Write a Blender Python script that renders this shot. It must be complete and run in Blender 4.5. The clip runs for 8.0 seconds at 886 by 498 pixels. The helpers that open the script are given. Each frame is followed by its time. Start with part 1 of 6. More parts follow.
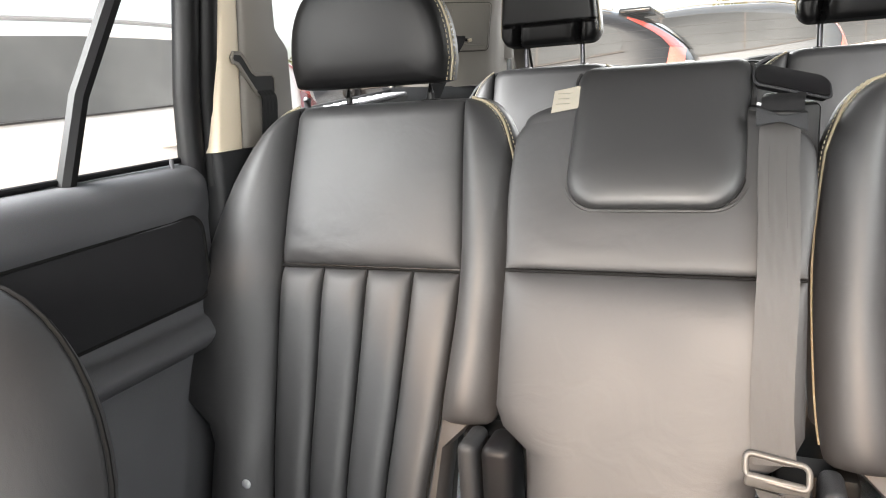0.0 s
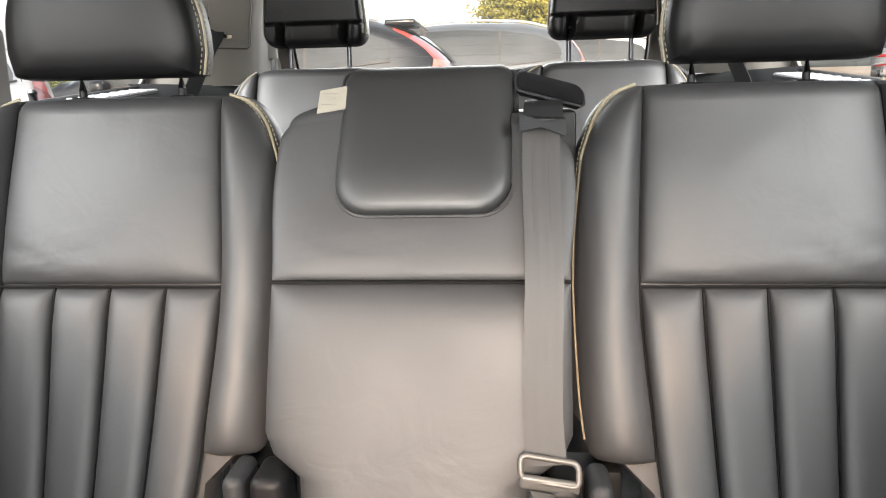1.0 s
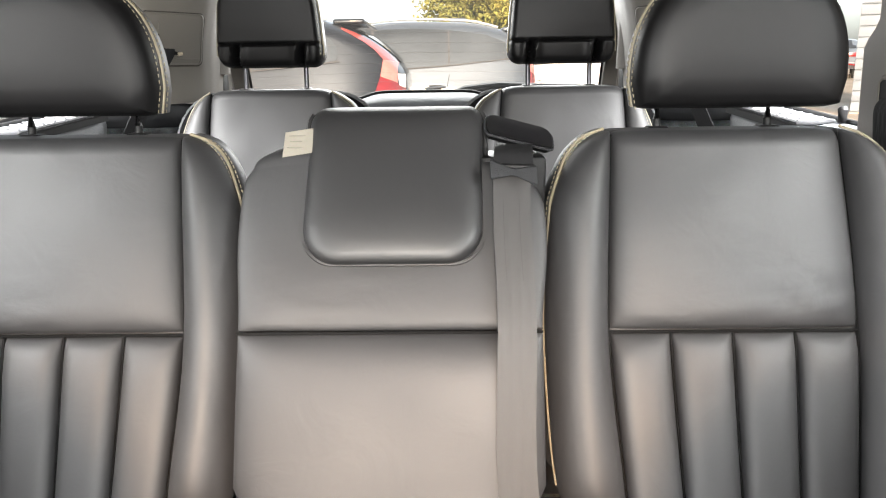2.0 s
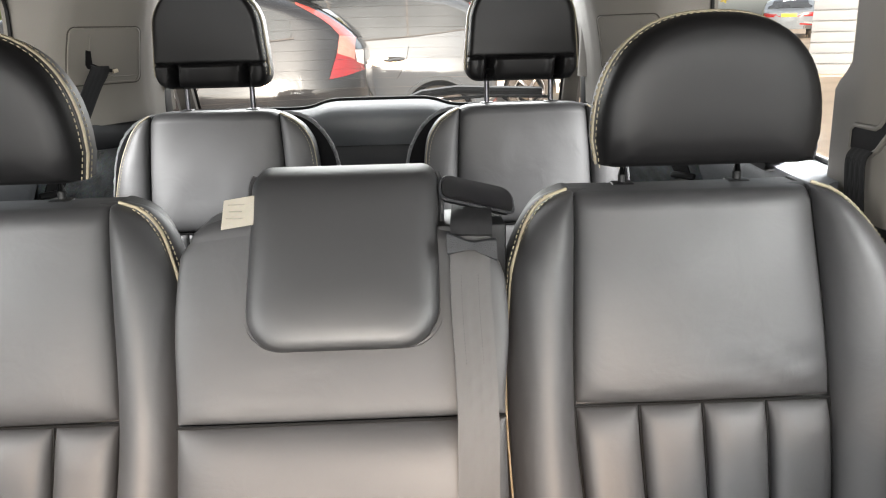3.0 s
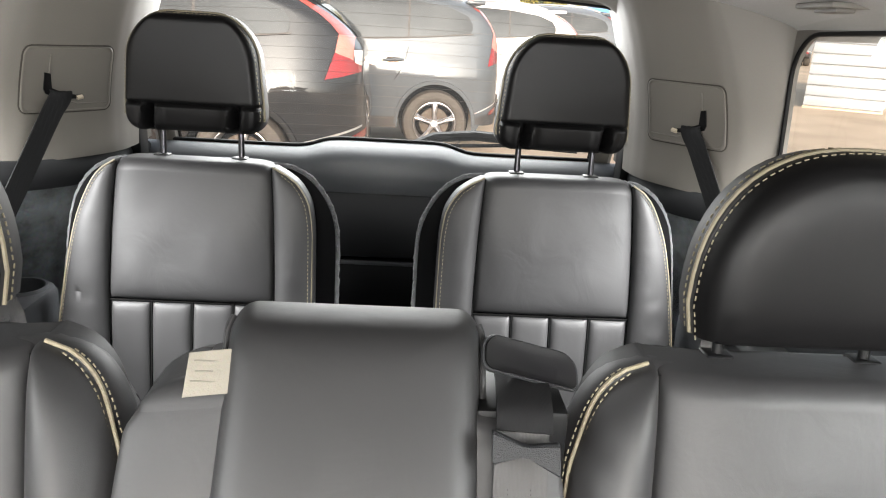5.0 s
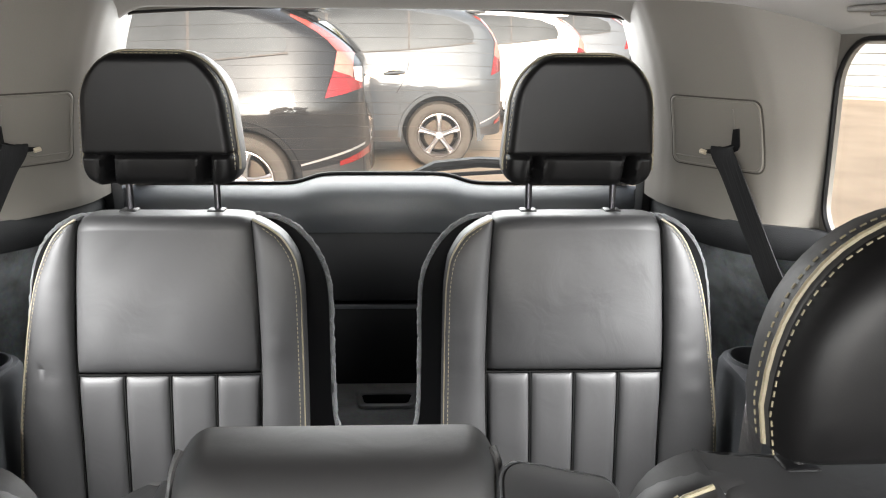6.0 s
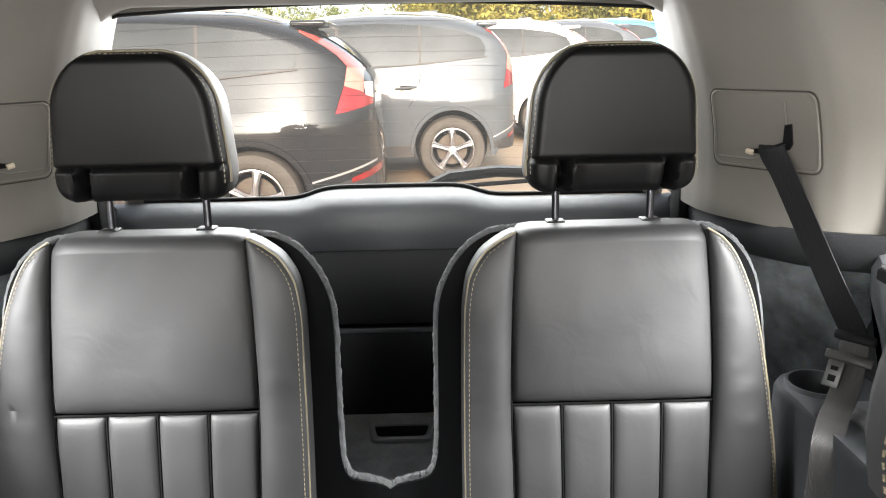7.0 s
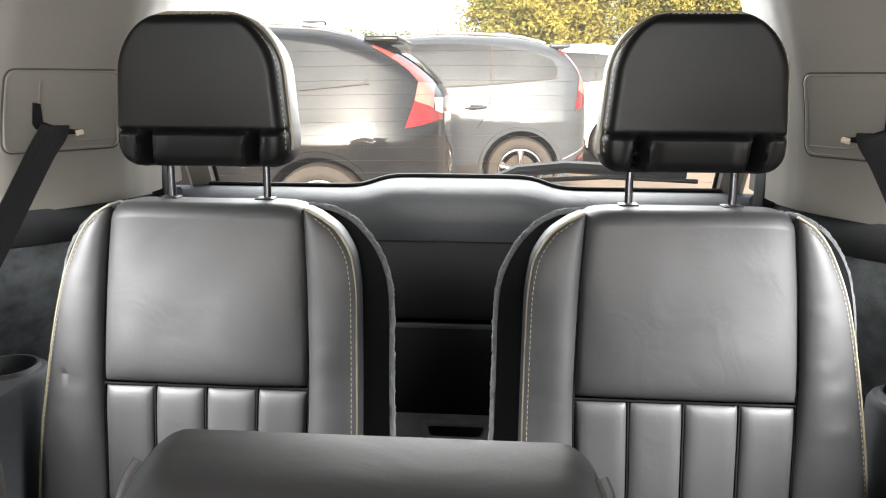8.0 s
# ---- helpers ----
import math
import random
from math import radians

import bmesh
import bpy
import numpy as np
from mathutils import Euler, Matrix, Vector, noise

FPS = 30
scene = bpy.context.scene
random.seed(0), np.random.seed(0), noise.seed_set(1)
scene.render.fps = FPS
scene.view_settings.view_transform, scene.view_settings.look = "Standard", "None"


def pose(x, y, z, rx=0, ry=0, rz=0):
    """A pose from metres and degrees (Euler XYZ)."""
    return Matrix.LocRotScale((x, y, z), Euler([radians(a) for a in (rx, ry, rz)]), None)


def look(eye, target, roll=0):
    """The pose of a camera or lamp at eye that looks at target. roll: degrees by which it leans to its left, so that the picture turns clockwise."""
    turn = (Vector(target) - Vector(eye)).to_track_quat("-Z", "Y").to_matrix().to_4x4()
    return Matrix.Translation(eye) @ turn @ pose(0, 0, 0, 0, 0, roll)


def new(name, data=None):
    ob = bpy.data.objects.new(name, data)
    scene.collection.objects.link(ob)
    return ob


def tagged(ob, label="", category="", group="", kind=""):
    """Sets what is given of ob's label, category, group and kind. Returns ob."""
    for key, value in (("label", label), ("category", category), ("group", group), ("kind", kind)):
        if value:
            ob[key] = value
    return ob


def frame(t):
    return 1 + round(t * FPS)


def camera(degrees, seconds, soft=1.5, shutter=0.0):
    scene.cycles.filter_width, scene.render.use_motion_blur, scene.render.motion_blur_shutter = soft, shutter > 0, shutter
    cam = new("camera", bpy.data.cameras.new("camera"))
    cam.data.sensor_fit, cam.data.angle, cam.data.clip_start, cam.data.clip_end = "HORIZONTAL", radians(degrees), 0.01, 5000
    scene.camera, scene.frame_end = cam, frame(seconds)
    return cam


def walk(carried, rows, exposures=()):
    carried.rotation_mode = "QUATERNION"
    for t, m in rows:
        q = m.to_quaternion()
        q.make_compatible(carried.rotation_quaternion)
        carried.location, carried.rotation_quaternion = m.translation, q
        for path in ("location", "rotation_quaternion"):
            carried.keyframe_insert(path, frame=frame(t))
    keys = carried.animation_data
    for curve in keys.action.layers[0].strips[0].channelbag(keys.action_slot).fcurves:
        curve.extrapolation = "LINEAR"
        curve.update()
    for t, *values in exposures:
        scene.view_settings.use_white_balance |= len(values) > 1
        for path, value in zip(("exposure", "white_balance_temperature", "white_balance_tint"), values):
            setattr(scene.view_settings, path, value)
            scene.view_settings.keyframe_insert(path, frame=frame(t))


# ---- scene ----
cam = camera(62.3, 8.0, soft=1.1)
PATH = [
    (0, (0.134, 0.01, 1.145), (-0.64, 1.8, 0.703), -3.9),
    (0.5, (0.119, 0.026, 1.137), (-0.347, 1.915, 0.675), -3.5),
    (1, (0.124, 0.07, 1.132), (-0.059, 2.01, 0.683), -1.5),
    (2.5, (0.083, 0.123, 1.257), (0.073, 2.057, 0.749), -1.0),
    (3, (0.108, 0.19, 1.315), (0.163, 2.106, 0.746), -1.4),
    (3.5, (0.11, 0.233, 1.359), (0.213, 2.139, 0.762), -1.0),
    (4, (0.101, 0.293, 1.386), (0.244, 2.203, 0.811), 1.1),
    (4.5, (0.072, 0.355, 1.414), (0.213, 2.267, 0.843), 2.8),
    (5, (0.052, 0.468, 1.417), (0.164, 2.378, 0.833), 3.6),
    (6.5, (0.077, 0.698, 1.449), (0.132, 2.62, 0.901), -0.9),
    (7, (0.073, 0.761, 1.407), (0.11, 2.69, 0.883), -1.0),
    (7.5, (0.072, 0.789, 1.376), (0.068, 2.729, 0.89), -0.7),
    (8, (0.074, 0.794, 1.332), (-0.062, 2.737, 0.877), 0.3),
]
walk(cam, [(t, look(eye, target, roll)) for t, eye, target, roll in PATH], [(0.0, 1.05), (3.0, 1.0), (4.5, 1.02), (5.2, 1.09), (6.4, 1.3), (8.0, 1.32)])

# ---- world, sun and exposure ----
world = bpy.data.worlds.new("world")
scene.world = world
world.use_nodes = True
wn, wl = world.node_tree.nodes, world.node_tree.links
sky = wn.new("ShaderNodeTexSky")
sky.sky_type = "NISHITA"
sky.sun_disc = False
SUN_ELEV, SUN_AZ = 18.5, 0.0          # sun ahead of the windscreen (towards -y)
sky.sun_elevation = radians(SUN_ELEV)
sky.sun_rotation = radians(180 + SUN_AZ)
sky.air_density, sky.dust_density, sky.ozone_density = 1.0, 4.0, 1.0
haze = wn.new("ShaderNodeHueSaturation")
haze.inputs["Saturation"].default_value, haze.inputs["Value"].default_value = 0.35, 1.75
wl.new(sky.outputs["Color"], haze.inputs["Color"])
wl.new(haze.outputs["Color"], wn["Background"].inputs["Color"])
wn["Background"].inputs["Strength"].default_value = 0.15
sun_data = bpy.data.lights.new("sun", "SUN")
sun_data.energy, sun_data.angle, sun_data.color = 3.1, radians(10), (1.0, 0.58, 0.29)
sun = new("sun", sun_data)
sx = math.sin(radians(SUN_AZ)) * math.cos(radians(SUN_ELEV))
sy = -math.cos(radians(SUN_AZ)) * math.cos(radians(SUN_ELEV))
sun.matrix_world = look((sx * 30, sy * 30, math.sin(radians(SUN_ELEV)) * 30), (0, 0, 0))


def sky_light(name, eye, target, width, height, watts, spread=125, colour=(1.0, 0.995, 0.985)):
    """Sky light that comes in through one window."""
    d = bpy.data.lights.new(name, "AREA")
    d.shape, d.size, d.size_y, d.energy, d.color, d.spread = "RECTANGLE", width, height, watts, colour, radians(spread)
    new(name, d).matrix_world = look(eye, target)


sky_light("sky_light_windscreen", (0.0, -0.95, 1.34), (0.0, 1.2, 0.80), 1.25, 0.42, 17)
for g in (-1, 1):
    # each stands just outside its glass and faces in and down, as the sky does
    sky_light("sky_light_front_door", (g * 0.84, -0.20, 1.30), (g * 0.20, 0.60, 0.70), 0.7, 0.34, 9.0)
    sky_light("sky_light_rear_door", (g * 0.88, 0.54, 1.37), (g * 0.46, 0.94, 0.66), 0.36, 0.36, 6.0, 105)
    sky_light("sky_light_quarter", (g * 0.86, 1.33, 1.36), (g * 0.33, 1.70, 0.36), 0.34, 0.28, 12.0, 86)
sky_light("sky_light_tailgate", (0.0, 2.46, 1.47), (0.0, 1.2, 1.05), 1.0, 0.30, 6.3)


# ---- materials ----
def material(name, base, rough=0.5, metal=0.0, grain=0.0, scale=40.0, mottle=0.1, coarse=3.0, bump=0.0, bump_scale=200.0,
             kind="noise", sheen=0.0, spec=0.5, coat=0.0, crease=0.0, stretch=(1, 1, 1), rough_var=0.08, tint=None):
    """A node material: base colour varied at two scales, roughness variation and a fine bump."""
    m = bpy.data.materials.new(name)
    m.use_nodes = True
    n, l = m.node_tree.nodes, m.node_tree.links
    b = n["Principled BSDF"]
    b.inputs["Metallic"].default_value = metal
    b.inputs["Specular IOR Level"].default_value = spec
    b.inputs["Coat Weight"].default_value = coat
    b.inputs["Sheen Weight"].default_value = sheen
    co = n.new("ShaderNodeTexCoord")
    mp = n.new("ShaderNodeMapping")
    mp.inputs["Scale"].default_value = stretch
    l.new(co.outputs["Object"], mp.inputs["Vector"])
    big = n.new("ShaderNodeTexNoise")
    big.inputs["Scale"].default_value, big.inputs["Detail"].default_value = coarse, 4
    fine = n.new("ShaderNodeTexNoise")
    fine.inputs["Scale"].default_value, fine.inputs["Detail"].default_value = scale, 3
    l.new(mp.outputs["Vector"], big.inputs["Vector"])
    l.new(mp.outputs["Vector"], fine.inputs["Vector"])
    dark = [c * (1 - mottle) for c in base]
    lite = [min(1, c * (1 + mottle)) for c in (tint or base)]
    r1 = n.new("ShaderNodeMix")
    r1.data_type = "RGBA"
    r1.inputs["A"].default_value = (*dark, 1)
    r1.inputs["B"].default_value = (*lite, 1)
    ramp = n.new("ShaderNodeMapRange")
    ramp.inputs["From Min"].default_value, ramp.inputs["From Max"].default_value = 0.3, 0.7
    l.new(big.outputs["Fac"], ramp.inputs["Value"])
    l.new(ramp.outputs["Result"], r1.inputs["Factor"])
    r2 = n.new("ShaderNodeMix")
    r2.data_type, r2.blend_type = "RGBA", "MULTIPLY"
    r2.inputs["Factor"].default_value = grain
    l.new(r1.outputs["Result"], r2.inputs["A"])
    l.new(fine.outputs["Color"], r2.inputs["B"])
    l.new(r2.outputs["Result"], b.inputs["Base Color"])
    rr = n.new("ShaderNodeMapRange")
    rr.inputs["To Min"].default_value, rr.inputs["To Max"].default_value = max(0.02, rough - rough_var), min(1, rough + rough_var)
    l.new(big.outputs["Fac"], rr.inputs["Value"])
    l.new(rr.outputs["Result"], b.inputs["Roughness"])
    if bump:
        if kind == "leather":
            t = n.new("ShaderNodeTexVoronoi")
            t.feature = "F1"
            t.inputs["Scale"].default_value = bump_scale
            out = t.outputs["Distance"]
        elif kind == "weave":
            t = n.new("ShaderNodeTexWave")
            t.inputs["Scale"].default_value = bump_scale
            out = t.outputs["Fac"]
        else:
            t = n.new("ShaderNodeTexNoise")
            t.inputs["Scale"].default_value, t.inputs["Detail"].default_value = bump_scale, 4
            out = t.outputs["Fac"]
        l.new(mp.outputs["Vector"], t.inputs["Vector"])
        bp = n.new("ShaderNodeBump")
        bp.inputs["Strength"].default_value, bp.inputs["Distance"].default_value = bump, 0.002
        l.new(out, bp.inputs["Height"])
        if crease:
            t2 = n.new("ShaderNodeTexNoise")
            t2.inputs["Scale"].default_value, t2.inputs["Detail"].default_value, t2.inputs["Distortion"].default_value = 14, 5, 0.8
            l.new(co.outputs["Object"], t2.inputs["Vector"])
            b2 = n.new("ShaderNodeBump")
            b2.inputs["Strength"].default_value, b2.inputs["Distance"].default_value = crease, 0.006
            l.new(t2.outputs["Fac"], b2.inputs["Height"])
            l.new(b2.outputs["Normal"], bp.inputs["Normal"])
        l.new(bp.outputs["Normal"], b.inputs["Normal"])
    return m


def glass_material(name, tint=(1, 1, 1), gloss=0.02, veil=0.0):
    """A clear pane: light passes straight on, the surface mirrors by Fresnel."""
    m = bpy.data.materials.new(name)
    m.use_nodes = True
    n, l = m.node_tree.nodes, m.node_tree.links
    n.remove(n["Principled BSDF"])
    tr, gl, mx, fr, pw, mr = (n.new("ShaderNodeBsdfTransparent"), n.new("ShaderNodeBsdfGlossy"), n.new("ShaderNodeMixShader"),
                              n.new("ShaderNodeLayerWeight"), n.new("ShaderNodeMath"), n.new("ShaderNodeMapRange"))
    tr.inputs["Color"].default_value = (*tint, 1)
    gl.inputs["Roughness"].default_value = gloss
    fr.inputs["Blend"].default_value = 0.5
    pw.operation = "POWER"
    pw.inputs[1].default_value = 5.0
    mr.inputs["To Min"].default_value, mr.inputs["To Max"].default_value = 0.04, 1.0
    l.new(fr.outputs["Facing"], pw.inputs[0])
    l.new(pw.outputs["Value"], mr.inputs["Value"])
    l.new(mr.outputs["Result"], mx.inputs["Fac"])
    l.new(tr.outputs["BSDF"], mx.inputs[1])
    l.new(gl.outputs["BSDF"], mx.inputs[2])
    last = mx
    if veil:
        # a thin milky film, thicker in streaks, imitates haze from overexposure
        film, add, nz, rg = n.new("ShaderNodeBsdfTranslucent"), n.new("ShaderNodeMixShader"), n.new("ShaderNodeTexNoise"), n.new("ShaderNodeMapRange")
        film.inputs["Color"].default_value = (0.80, 0.78, 0.74, 1)
        nz.inputs["Scale"].default_value, nz.inputs["Detail"].default_value = 6.0, 5
        rg.inputs["To Min"].default_value, rg.inputs["To Max"].default_value = veil * 0.6, veil * 1.4
        l.new(nz.outputs["Fac"], rg.inputs["Value"])
        l.new(rg.outputs["Result"], add.inputs["Fac"])
        l.new(mx.outputs["Shader"], add.inputs[1])
        l.new(film.outputs["BSDF"], add.inputs[2])
        last = add
    l.new(last.outputs["Shader"], n["Material Output"].inputs["Surface"])
    return m


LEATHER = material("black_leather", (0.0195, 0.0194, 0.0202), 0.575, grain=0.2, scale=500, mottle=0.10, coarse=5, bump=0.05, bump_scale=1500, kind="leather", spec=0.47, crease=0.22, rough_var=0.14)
# same leather, darkened to carry the shade on the head restraints' fronts
LEATHER_B = material("black_leather_shaded", (0.004, 0.0039, 0.0041), 0.44, grain=0.2, scale=500, mottle=0.10, coarse=6, bump=0.05, bump_scale=1500, kind="leather", spec=0.17, crease=0.08)
# same leather, partly darkened for the shade on the folded head pad
LEATHER_P = material("black_leather_half_shaded", (0.0115, 0.0114, 0.0119), 0.53, grain=0.2, scale=500, mottle=0.10, coarse=6, bump=0.04, bump_scale=1500, kind="leather", spec=0.6, crease=0.14)
CREAM = material("cream_leather_piping", (0.165, 0.142, 0.094), 0.55, grain=0.2, scale=200, mottle=0.12, coarse=20, bump=0.2, bump_scale=600, kind="leather")
THREAD = material("cream_thread", (0.16, 0.138, 0.09), 0.7, grain=0.2, scale=800, mottle=0.15, coarse=60)
SEAM = material("dark_seam", (0.006, 0.006, 0.006), 0.9, grain=0.2, mottle=0.2, spec=0.1)
PLASTIC = material("charcoal_plastic", (0.012, 0.0127, 0.014), 0.55, spec=0.3, grain=0.3, scale=400, mottle=0.12, coarse=4, bump=0.3, bump_scale=900, kind="leather")
PLASTIC_G = material("grey_soft_trim", (0.085, 0.09, 0.097), 0.45, grain=0.3, scale=400, mottle=0.1, coarse=4, bump=0.3, bump_scale=900, kind="leather")
CONSOLE = material("light_grey_console", (0.16, 0.165, 0.17), 0.5, grain=0.3, scale=400, mottle=0.12, coarse=5, bump=0.2, bump_scale=900, kind="leather")
DOOR_TRIM = material("dark_grey_door_trim", (0.057, 0.058, 0.062), 0.5, grain=0.3, scale=400, mottle=0.12, coarse=4, bump=0.1, bump_scale=900, kind="leather", spec=0.35)
BLACK = material("black_plastic", (0.005, 0.005, 0.0054), 0.5, spec=0.16, grain=0.3, mottle=0.2, bump=0.03, bump_scale=900)
HEADLINER = material("taupe_headliner", (0.185, 0.170, 0.149), 0.9, grain=0.2, scale=500, mottle=0.05, coarse=2, bump=0.15, bump_scale=900, sheen=0.2)
PILLAR = material("taupe_pillar_plastic", (0.135, 0.125, 0.109), 0.6, grain=0.2, scale=500, mottle=0.05, coarse=3, bump=0.2, bump_scale=1200)
BEIGE = material("beige_pillar_edge", (0.52, 0.45, 0.34), 0.6, grain=0.15, scale=500, mottle=0.05, coarse=3, bump=0.15, bump_scale=1200)
CARPET = material("grey_teal_carpet", (0.135, 0.160, 0.172), 0.95, grain=0.7, scale=160, mottle=0.8, coarse=26, bump=1.0, bump_scale=700, sheen=0.5)
CARPET_L = material("light_grey_carpet", (0.40, 0.41, 0.415), 0.95, grain=0.6, scale=160, mottle=0.25, coarse=24, bump=1.0, bump_scale=700, sheen=0.4)
SHELL = material("black_seat_shell", (0.0022, 0.0023, 0.0026), 0.7, grain=0.3, mottle=0.2, bump=0.03, bump_scale=900, spec=0.06)
FUZZ = material("felt_edge", (0.075, 0.078, 0.082), 0.95, grain=0.6, scale=300, mottle=0.3, coarse=60, bump=1.0, bump_scale=900, sheen=0.15)
WEB = material("charcoal_webbing", (0.021, 0.0195, 0.0187), 0.6, grain=0.3, scale=500, mottle=0.1, coarse=10, bump=0.25, bump_scale=260, kind="weave", stretch=(1, 1, 1))
WEB_D = material("black_webbing", (0.007, 0.007, 0.0075), 0.8, spec=0.2, grain=0.3, scale=500, mottle=0.1, coarse=10, bump=0.15, bump_scale=260, kind="weave")
STEEL = material("brushed_steel", (0.17, 0.168, 0.165), 0.42, metal=1.0, grain=0.2, scale=200, mottle=0.08, coarse=20)
DARKSTEEL = material("dark_chrome_post", (0.06, 0.06, 0.066), 0.3, metal=1.0, grain=0.2, scale=200, mottle=0.1, coarse=20)
GRIP = material("grey_belt_grip", (0.052, 0.049, 0.045), 0.4, grain=0.2, scale=300, mottle=0.12, coarse=20, spec=0.5)
LAP = material("light_grey_webbing", (0.12, 0.117, 0.115), 0.45, grain=0.3, scale=500, mottle=0.15, coarse=10, bump=0.5, bump_scale=260, kind="weave")
SILVER = material("silver_plastic", (0.38, 0.39, 0.40), 0.4, metal=0.3, grain=0.2, mottle=0.08, coarse=20)
FROST = material("grey_frosted_lens", (0.07, 0.069, 0.066), 0.35, grain=0.2, mottle=0.08, coarse=20)
PAPER = material("white_fabric_tag", (0.185, 0.17, 0.138), 0.85, grain=0.15, scale=300, mottle=0.08, coarse=30, bump=0.3, bump_scale=500)
INK = material("grey_print", (0.125, 0.115, 0.095), 0.8, grain=0.2, mottle=0.2)
CLOTH = material("black_door_cloth", (0.010, 0.010, 0.011), 0.95, grain=0.3, scale=400, mottle=0.2, coarse=6, bump=0.3, bump_scale=900, spec=0.2)
GLASS = glass_material("clear_glass", (0.95, 0.97, 0.96))
# taupe plastic darkened to hold the shade of the recessed window surround
SURROUND = material("shaded_taupe_plastic", (0.12, 0.11, 0.097), 0.6, grain=0.2, scale=500, mottle=0.06, coarse=3, bump=0.2, bump_scale=1200)
GAP = material("shadow_gap", (0.05, 0.046, 0.04), 0.9, mottle=0.2, spec=0.1)
GLASS_VEILED = glass_material("veiled_glass", (0.95, 0.97, 0.96), veil=0.010)
HEAT = material("heating_wire", (0.10, 0.085, 0.07), 0.6, mottle=0.2)
ASPHALT = material("worn_tan_tarmac", (0.36, 0.30, 0.23), 0.9, grain=0.4, scale=60, mottle=0.2, coarse=0.8, bump=0.6, bump_scale=120)
# front boards darker and bluer than the sides, shade put into the colour
SIDING = material("shaded_white_boards", (0.25, 0.275, 0.305), 0.6, grain=0.12, scale=30, mottle=0.05, coarse=2, bump=0.15, bump_scale=90)
SIDING_S = material("grey_painted_boards", (0.42, 0.45, 0.48), 0.6, grain=0.12, scale=30, mottle=0.06, coarse=2)
TAN = material("tan_timber", (0.52, 0.42, 0.31), 0.7, grain=0.3, scale=30, mottle=0.12, coarse=3, bump=0.2, bump_scale=60)
RUBBER = material("tyre_rubber", (0.06, 0.057, 0.053), 0.8, grain=0.4, scale=80, mottle=0.2, coarse=8, bump=0.4, bump_scale=90)
ALLOY = material("silver_alloy", (0.42, 0.42, 0.44), 0.3, metal=0.85, grain=0.15, mottle=0.06)
BRAKE = material("dull_brake_disc", (0.07, 0.06, 0.05), 0.6, metal=0.3, grain=0.4, mottle=0.3, coarse=12)
TAIL_RED = material("red_tail_lens", (0.21, 0.004, 0.004), 0.12, grain=0.2, scale=60, mottle=0.15, coarse=12, coat=0.6)
TAIL_PALE = material("pale_tail_lens", (0.56, 0.17, 0.14), 0.2, mottle=0.1, coarse=20, coat=0.4)
PLATE = material("yellow_plate", (0.75, 0.55, 0.03), 0.5, mottle=0.05)
CARGLASS = material("dark_tinted_glass", (0.03, 0.034, 0.037), 0.04, spec=0.32, mottle=0.3, coarse=2, rough_var=0.02)
# same glass, paler: bright reflections are put into its base colour
CARGLASS_L = material("pale_reflection_glass", (0.13, 0.14, 0.145), 0.06, spec=0.5, mottle=0.3, coarse=1.5, rough_var=0.02)
LENS = material("clear_lamp_lens", (0.62, 0.60, 0.58), 0.12, mottle=0.08, coarse=30, coat=0.6)
TAIL_BAND = material("red_upper_lens", (0.46, 0.085, 0.07), 0.18, mottle=0.12, coarse=20, coat=0.5)
CLAD = material("black_cladding", (0.03, 0.03, 0.032), 0.6, grain=0.3, mottle=0.15)
PLAIN = {}


def paint(name, colour, metal=0.0):
    if name not in PLAIN:
        PLAIN[name] = material(name, colour, 0.35, metal=metal, grain=0.05, scale=900, mottle=0.06, coarse=2, coat=0.8, rough_var=0.05, spec=0.06)
    return PLAIN[name]


LEAF = material("autumn_leaves", (0.115, 0.135, 0.03), 0.8, grain=0.3, scale=3, mottle=0.2, coarse=0.35, tint=(0.29, 0.26, 0.05))
LEAF_G = material("hedge_leaves", (0.095, 0.14, 0.05), 0.8, grain=0.3, scale=3, mottle=0.2, coarse=0.3, tint=(0.17, 0.20, 0.07))
BARK = material("bark", (0.10, 0.08, 0.06), 0.9, grain=0.5, scale=20, mottle=0.3, coarse=4, bump=0.6, bump_scale=30)


# ---- building helpers ----
def finish(bm, smooth=True):
    bmesh.ops.recalc_face_normals(bm, faces=bm.faces)
    for f in bm.faces:
        f.smooth = smooth
    return bm


def part(name, bm, mat, parent=None, label="", smooth=True, sharp=None):
    """Links a bmesh as one mesh object, under a thing or a part."""
    finish(bm, smooth)
    me = bpy.data.meshes.new(name)
    bm.to_mesh(me)
    bm.free()
    me.materials.append(mat)
    if smooth:
        me.set_sharp_from_angle(angle=radians(sharp or 40))
    ob = new(name, me)
    ob.parent = parent
    if label:
        tagged(ob, label)
    return ob


def thing(name, label, category, group="", loc=(0, 0, 0), kind=""):
    ob = new(name)
    ob.location = loc
    ob.empty_display_size = 0.05
    return tagged(ob, label, category, group, kind)


